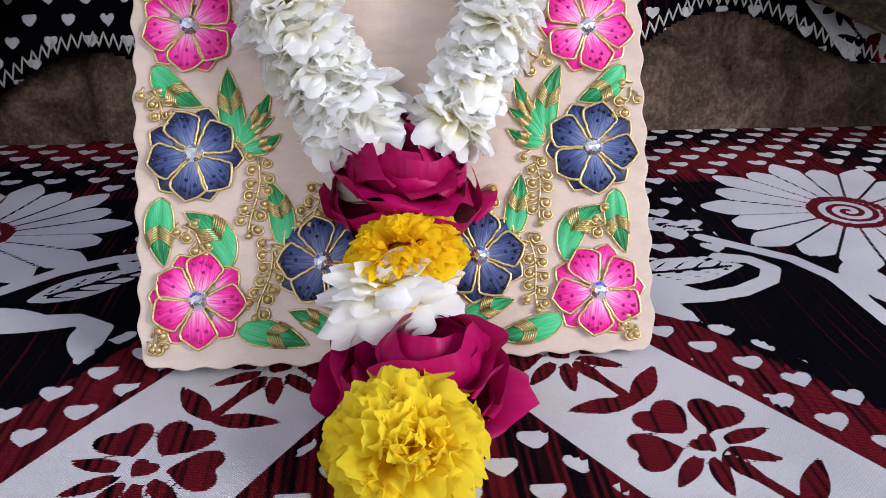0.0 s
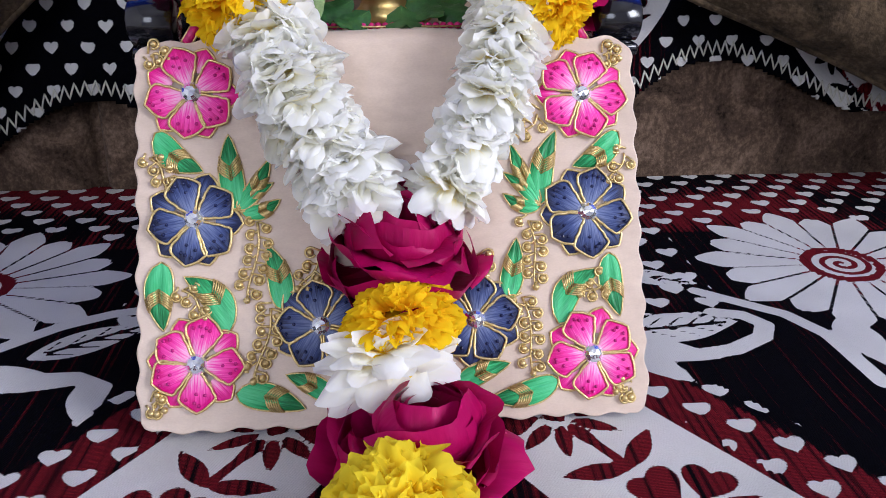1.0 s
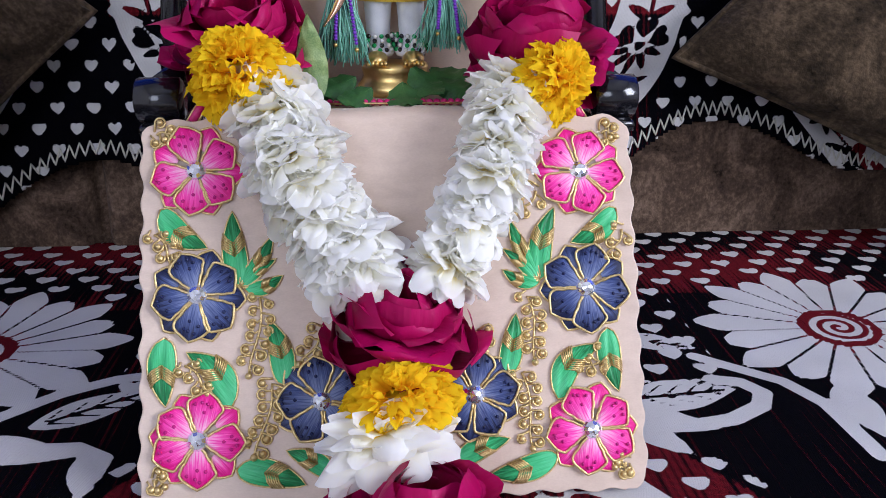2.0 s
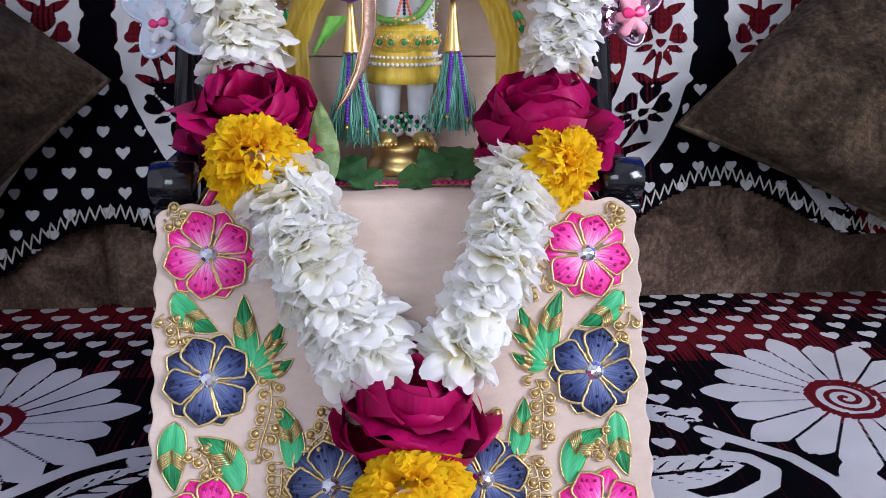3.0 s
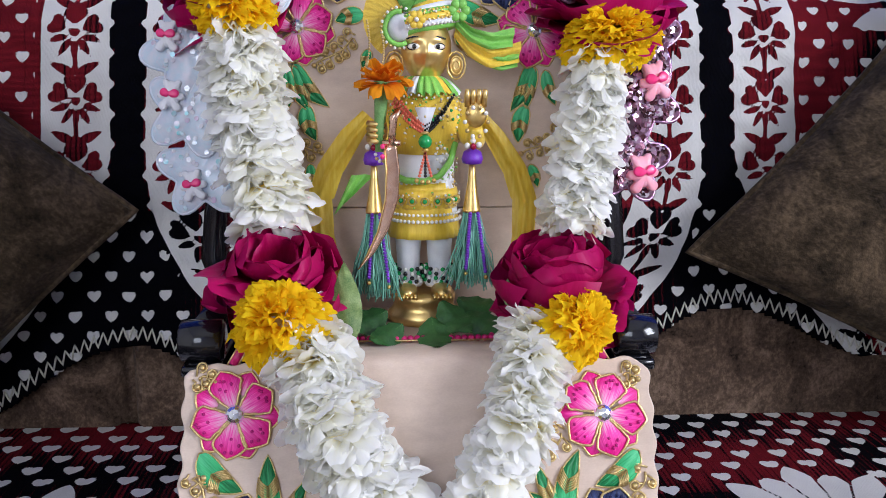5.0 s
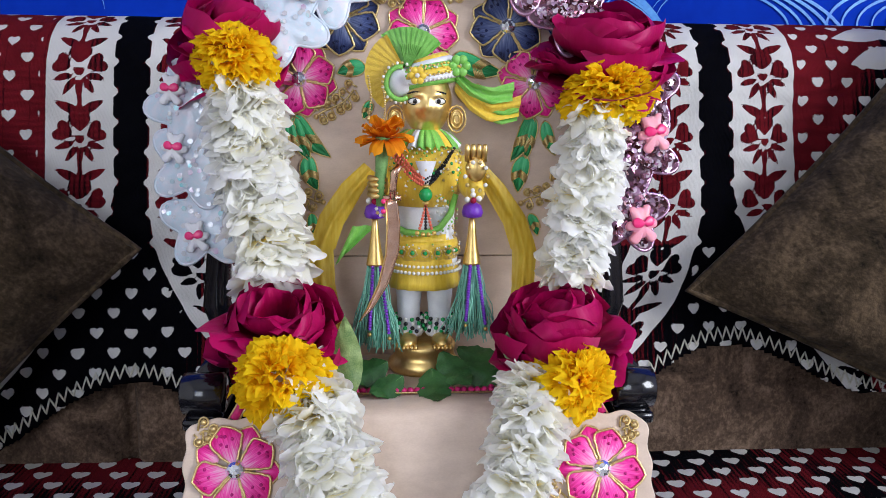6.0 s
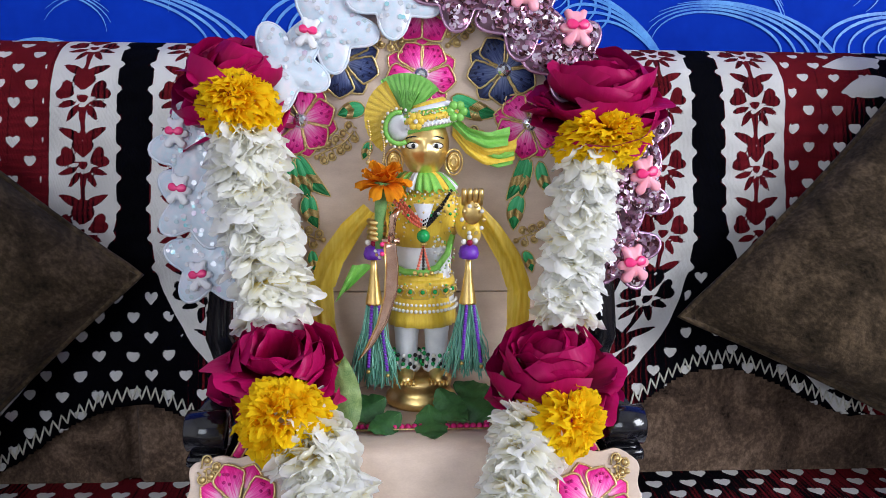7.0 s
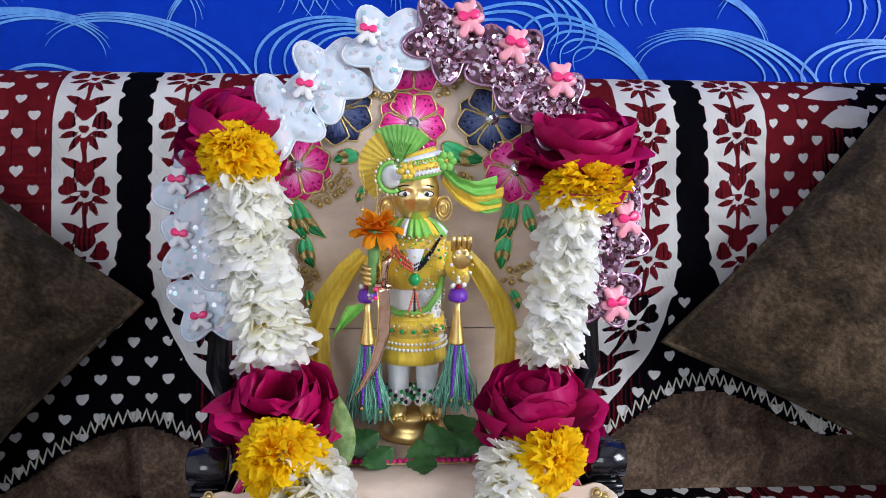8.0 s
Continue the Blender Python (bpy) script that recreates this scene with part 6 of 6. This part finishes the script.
def bead_necklace():
    t = thing("bead_necklace", "coral and black bead necklace with green pendant bead", "necklace", Matrix.Translation((0.0105, 0.4345, 0.6655)))
    def strands(name, x0, z0, mat, label, k):
        s = Shape()
        for j in range(5):
            for i in range(15):
                u = i / 14
                s.ball((x0 * (1 - u) + (j - 2) * 0.0006 * (1 - u), 0.001 * (j % 2) + (0.006 * (1 - u) ** 2) + 0.0, z0 * (1 - u) + (j - 2) * 0.0011 - 0.002 * math.sin(math.pi * u)), 0.00088, nu=4, nv=6)
        part(name, s, mat, t, label=label)
    strands("coral_strand", -0.0155, 0.0150, CORAL, "coral red bead strands", 0)
    strands("black_strand", 0.0140, 0.0155, BLACK_BEAD, "black bead strands", 1)
    part("green_bead", Shape().ball((0, -0.001, -0.006), 0.0036, nu=9, nv=14), JADE, t)
    part("gold_spacer", Shape().ball((0, -0.001, -0.0015), (0.0022, 0.0022, 0.0010), nu=6, nv=10).ball((0, -0.001, -0.0102), (0.0020, 0.0020, 0.0010), nu=6, nv=10), BRASS, t)
    for dx, mat, nm in ((-0.0022, CORAL, "coral_drop"), (0.0, BLACK_BEAD, "black_drop"), (0.0022, CORAL, "coral_drop")):
        s = Shape()
        for i in range(8):
            s.ball((dx * i / 5, -0.0015 - 0.0002 * i, -0.0120 - 0.00165 * i), 0.00095, nu=4, nv=6)
        part(nm, s, mat, t)
    part("gold_fringe", Shape().ball((-0.0045, -0.0032, -0.026), 0.0013, nu=5, nv=7).ball((-0.0015, -0.0035, -0.0268), 0.0013, nu=5, nv=7).ball((0.0015, -0.0035, -0.0268), 0.0013, nu=5, nv=7).ball((0.0045, -0.0032, -0.026), 0.0013, nu=5, nv=7), BRASS, t)


def scarf():
    t = thing("yellow_scarf", "sheer yellow silk scarf draped from both arms", "scarf", Matrix.Translation((0.0105, 0.452, 0.57)))
    inv = Matrix.Translation((0.0105, 0.452, 0.57)).inverted()
    def drape(pts, wids):
        m = len(pts)
        def fn(u, v):
            i = min(m - 2, int(u * (m - 1)))
            f = u * (m - 1) - i
            p = Vector(pts[i]).lerp(Vector(pts[i + 1]), f)
            d = (Vector(pts[i + 1]) - Vector(pts[i])).normalized()
            w = wids[i] + (wids[i + 1] - wids[i]) * f
            nrm = Vector((-d.z, 0, d.x))
            fold = 0.0016 * math.sin(v * 6.5 + u * 2.0) + 0.0005 * math.sin(v * 17 + u * 5)
            p = p + nrm * w * (v - 0.5)
            return (p.x, p.y + fold, p.z)
        s = Shape().grid(26, 22, fn)
        part("drape", s, SCARF, t, inv)
    drape([(-0.0190, 0.447, 0.672), (-0.0290, 0.448, 0.660), (-0.0400, 0.449, 0.643), (-0.0460, 0.447, 0.626), (-0.0440, 0.443, 0.608), (-0.0385, 0.436, 0.585)], [0.008, 0.012, 0.014, 0.014, 0.012, 0.010])
    drape([(0.0400, 0.447, 0.672), (0.0490, 0.448, 0.660), (0.0600, 0.449, 0.643), (0.0660, 0.447, 0.626), (0.0650, 0.443, 0.606), (0.0600, 0.436, 0.580)], [0.007, 0.011, 0.013, 0.014, 0.013, 0.011])
    part("green_end", Shape().grid(10, 8, lambda u, v: (-0.0285 - 0.010 * u + 0.012 * v * (1 - 0.3 * u), 0.449 - 0.002 * math.sin(v * 8), 0.640 - 0.022 * u * (1 - 0.4 * v))), LIME, t, inv, "lime green scarf end")


m_, nt_, b_ = material("sheer_silk", 0.4)
co_ = node(nt_, "ShaderNodeTexCoord")
mp_ = nt_.nodes.new("ShaderNodeMapping")
mp_.inputs["Scale"].default_value = (500, 500, 40)
nt_.links.new(co_.outputs["Object"], mp_.inputs[0])
n_ = node(nt_, "ShaderNodeTexNoise", Scale=1.0, Detail=3.0)
nt_.links.new(mp_.outputs[0], n_.inputs["Vector"])
r_ = ramp(nt_, n_.outputs[0], [(0.3, (0.82, 0.56, 0.04)), (0.7, (0.95, 0.74, 0.12))])
nt_.links.new(r_.outputs[0], b_.inputs["Base Color"])
tr_ = nt_.nodes.new("ShaderNodeBsdfTranslucent")
nt_.links.new(r_.outputs[0], tr_.inputs[0])
mx_ = nt_.nodes.new("ShaderNodeMixShader")
mx_.inputs[0].default_value = 0.5
nt_.links.new(b_.outputs[0], mx_.inputs[1])
nt_.links.new(tr_.outputs[0], mx_.inputs[2])
nt_.links.new(mx_.outputs[0], nt_.nodes["Material Output"].inputs[0])
SCARF = m_

orange_flower()
tassel(-0.0160, 0.4300, 0.6560, 0.046, "purple, gold and teal silk tassel")
tassel(0.0345, 0.4270, 0.6570, 0.040, "purple, gold and teal silk tassel")
ornamental_sabre()
bead_necklace()
scarf()


# ---- star ornaments ----
def star_outline(R, soft=0.42):
    pts = []
    for i in range(60):
        a = 2 * math.pi * i / 60 + math.pi / 2
        c = 0.5 + 0.5 * math.cos(5 * (a - math.pi / 2))
        r = R * (0.60 + 0.40 * c ** 0.85)
        pts.append((r * math.cos(a), r * math.sin(a)))
    return pts


def lobed(circles, n=72):
    """The outline of overlapping discs seen from their middle."""
    pts = []
    for i in range(n):
        a = 2 * math.pi * i / n
        dx, dy = math.cos(a), math.sin(a)
        far = 0.0
        for cx, cy, r in circles:
            along, off = cx * dx + cy * dy, cy * dx - cx * dy
            if abs(off) < r:
                far = max(far, along + math.sqrt(r * r - off * off))
        pts.append((far * dx, far * dy))
    return pts


def bear(k):
    """A flat moulded bear: round body and head, ears, arms and legs."""
    c = [(0, 0, 0.0046), (0, 0.0050, 0.0043)]
    for sg in (-1, 1):
        c += [(sg * 0.0036, 0.0084, 0.0018), (sg * 0.0054, 0.0014, 0.0022), (sg * 0.0040, -0.0046, 0.0024)]
    return Shape().prism([(x * k, y * k) for x, y in lobed(c)], 0.0, 0.0030 * k, bevel=0.0010 * k, dome=0.0009 * k)


def bow(k):
    """A flat bow tie of two puffed loops."""
    out = lobed([(0, 0, 0.0010), (0.0026, 0.0003, 0.0020), (-0.0026, 0.0003, 0.0020), (0.0016, -0.0004, 0.0014), (-0.0016, -0.0004, 0.0014)], 48)
    return Shape().prism([(x * k * 1.15, y * k * 1.15 + 0.0022 * k) for x, y in out], 0.0030 * k, 0.0050 * k, bevel=0.0006 * k, dome=0.0006 * k)


def star(place, R, spin, tilt, white, bears=((0.3, 0.3),), seed=0):
    rng = random.Random(seed)
    m = towards(place, tilt, spin)
    if white:
        t = thing("star_ornament", "padded white pearly star with small bow charms", "star ornament", m, "white star ornaments")
        film, sq, rim = WHITE_FILM, SEQUIN_PALE, WHITE_FILM
    else:
        t = thing("star_ornament", "padded mauve sequinned star with pink bear charms", "star ornament", m, "mauve star ornaments")
        film, sq, rim = MAUVE_PAD, SEQUIN, SEQUIN
    out = star_outline(R)
    front = Shape().prism(out, -0.0015, 0.0012, bevel=0.0008, dome=0.0026 if white else 0.0040)
    part("pad", front, film, t)
    part("rim", Shape().tube([(x * 1.01, y * 1.01, 0.0004) for x, y in out], 0.0009 if white else 0.0011, n=6, closed=True), rim, t, label="" if white else "twisted silvery cord rim")
    s = Shape()
    n = 44 if white else 330
    for i in range(n):
        a, q = rng.uniform(0, 2 * math.pi), math.sqrt(rng.random())
        c = 0.5 + 0.5 * math.cos(5 * (a - math.pi / 2))
        rr = R * (0.60 + 0.40 * c ** 1.1) * q * 0.94
        h = 0.0012 + (0.0026 if white else 0.0040) * (1 - q ** 2.2)
        rad = rng.uniform(0.0011, 0.0016) if white else rng.uniform(0.0016, 0.0021)
        mm = Matrix.Translation((rr * math.cos(a), rr * math.sin(a), h + 0.0005)) @ pose(0, 0, 0, rng.uniform(-32, 32) * (0.3 if white else 1), rng.uniform(-32, 32) * (0.3 if white else 1), 0)
        d = Shape().prism([(rad * math.cos(k * 1.047), rad * math.sin(k * 1.047)) for k in range(6)], 0, 0.00015)
        s.moved(d, mm)
    tagged(part("sequin_layer", s, sq, t, smooth=False), kind="stuff")
    for bx, by in bears:
        k = 0.95 if white else 1.22
        b = part("bear_charm", bear(k), WHITE_FLUFF if white else PINK_PLASTIC, t, pose(bx * R, by * R, 0.0042, 0, 0, -spin + rng.uniform(-12, 12)), "small moulded bear charm")
        part("bow", bow(k), HOT_PINK, b)


star((-0.0048, 0.4690, 0.7875), 0.0262, 33, (0.05, -0.95, 0.3), True, ((-0.25, 0.40),), 1)
star((-0.0390, 0.4670, 0.7690), 0.0262, 42, (-0.05, -0.95, 0.3), True, ((-0.52, 0.1),), 2)
star((-0.0640, 0.4620, 0.7480), 0.0262, 30, (-0.1, -0.95, 0.3), True, (), 3)
star((-0.1130, 0.4580, 0.7030), 0.0260, 20, (-0.15, -0.95, 0.2), True, ((-0.25, 0.35),), 4)
star((-0.1120, 0.4540, 0.6740), 0.0260, -15, (-0.15, -0.95, 0.2), True, ((-0.40, 0.1),), 5)
star((-0.1070, 0.4500, 0.6420), 0.0260, 5, (-0.15, -0.95, 0.2), True, ((-0.15, -0.35),), 6)
star((0.0300, 0.4690, 0.7925), 0.0268, 31, (0.05, -0.95, 0.3), False, ((0.50, 0.02),), 7)
star((0.0655, 0.4665, 0.7775), 0.0265, 30, (0.05, -0.95, 0.3), False, ((0.2, 0.25),), 8)
star((0.0905, 0.4635, 0.7550), 0.0255, 26, (0.1, -0.95, 0.3), False, ((0.35, 0.35),), 9)
star((0.1300, 0.4620, 0.7120), 0.0240, 0, (0.15, -0.95, 0.2), False, (), 10)
star((0.1300, 0.4580, 0.6810), 0.0245, 30, (0.15, -0.95, 0.2), False, ((0.35, 0.1),), 11)
star((0.1250, 0.4530, 0.6470), 0.0240, -10, (0.15, -0.95, 0.2), False, ((0.25, -0.35),), 12)
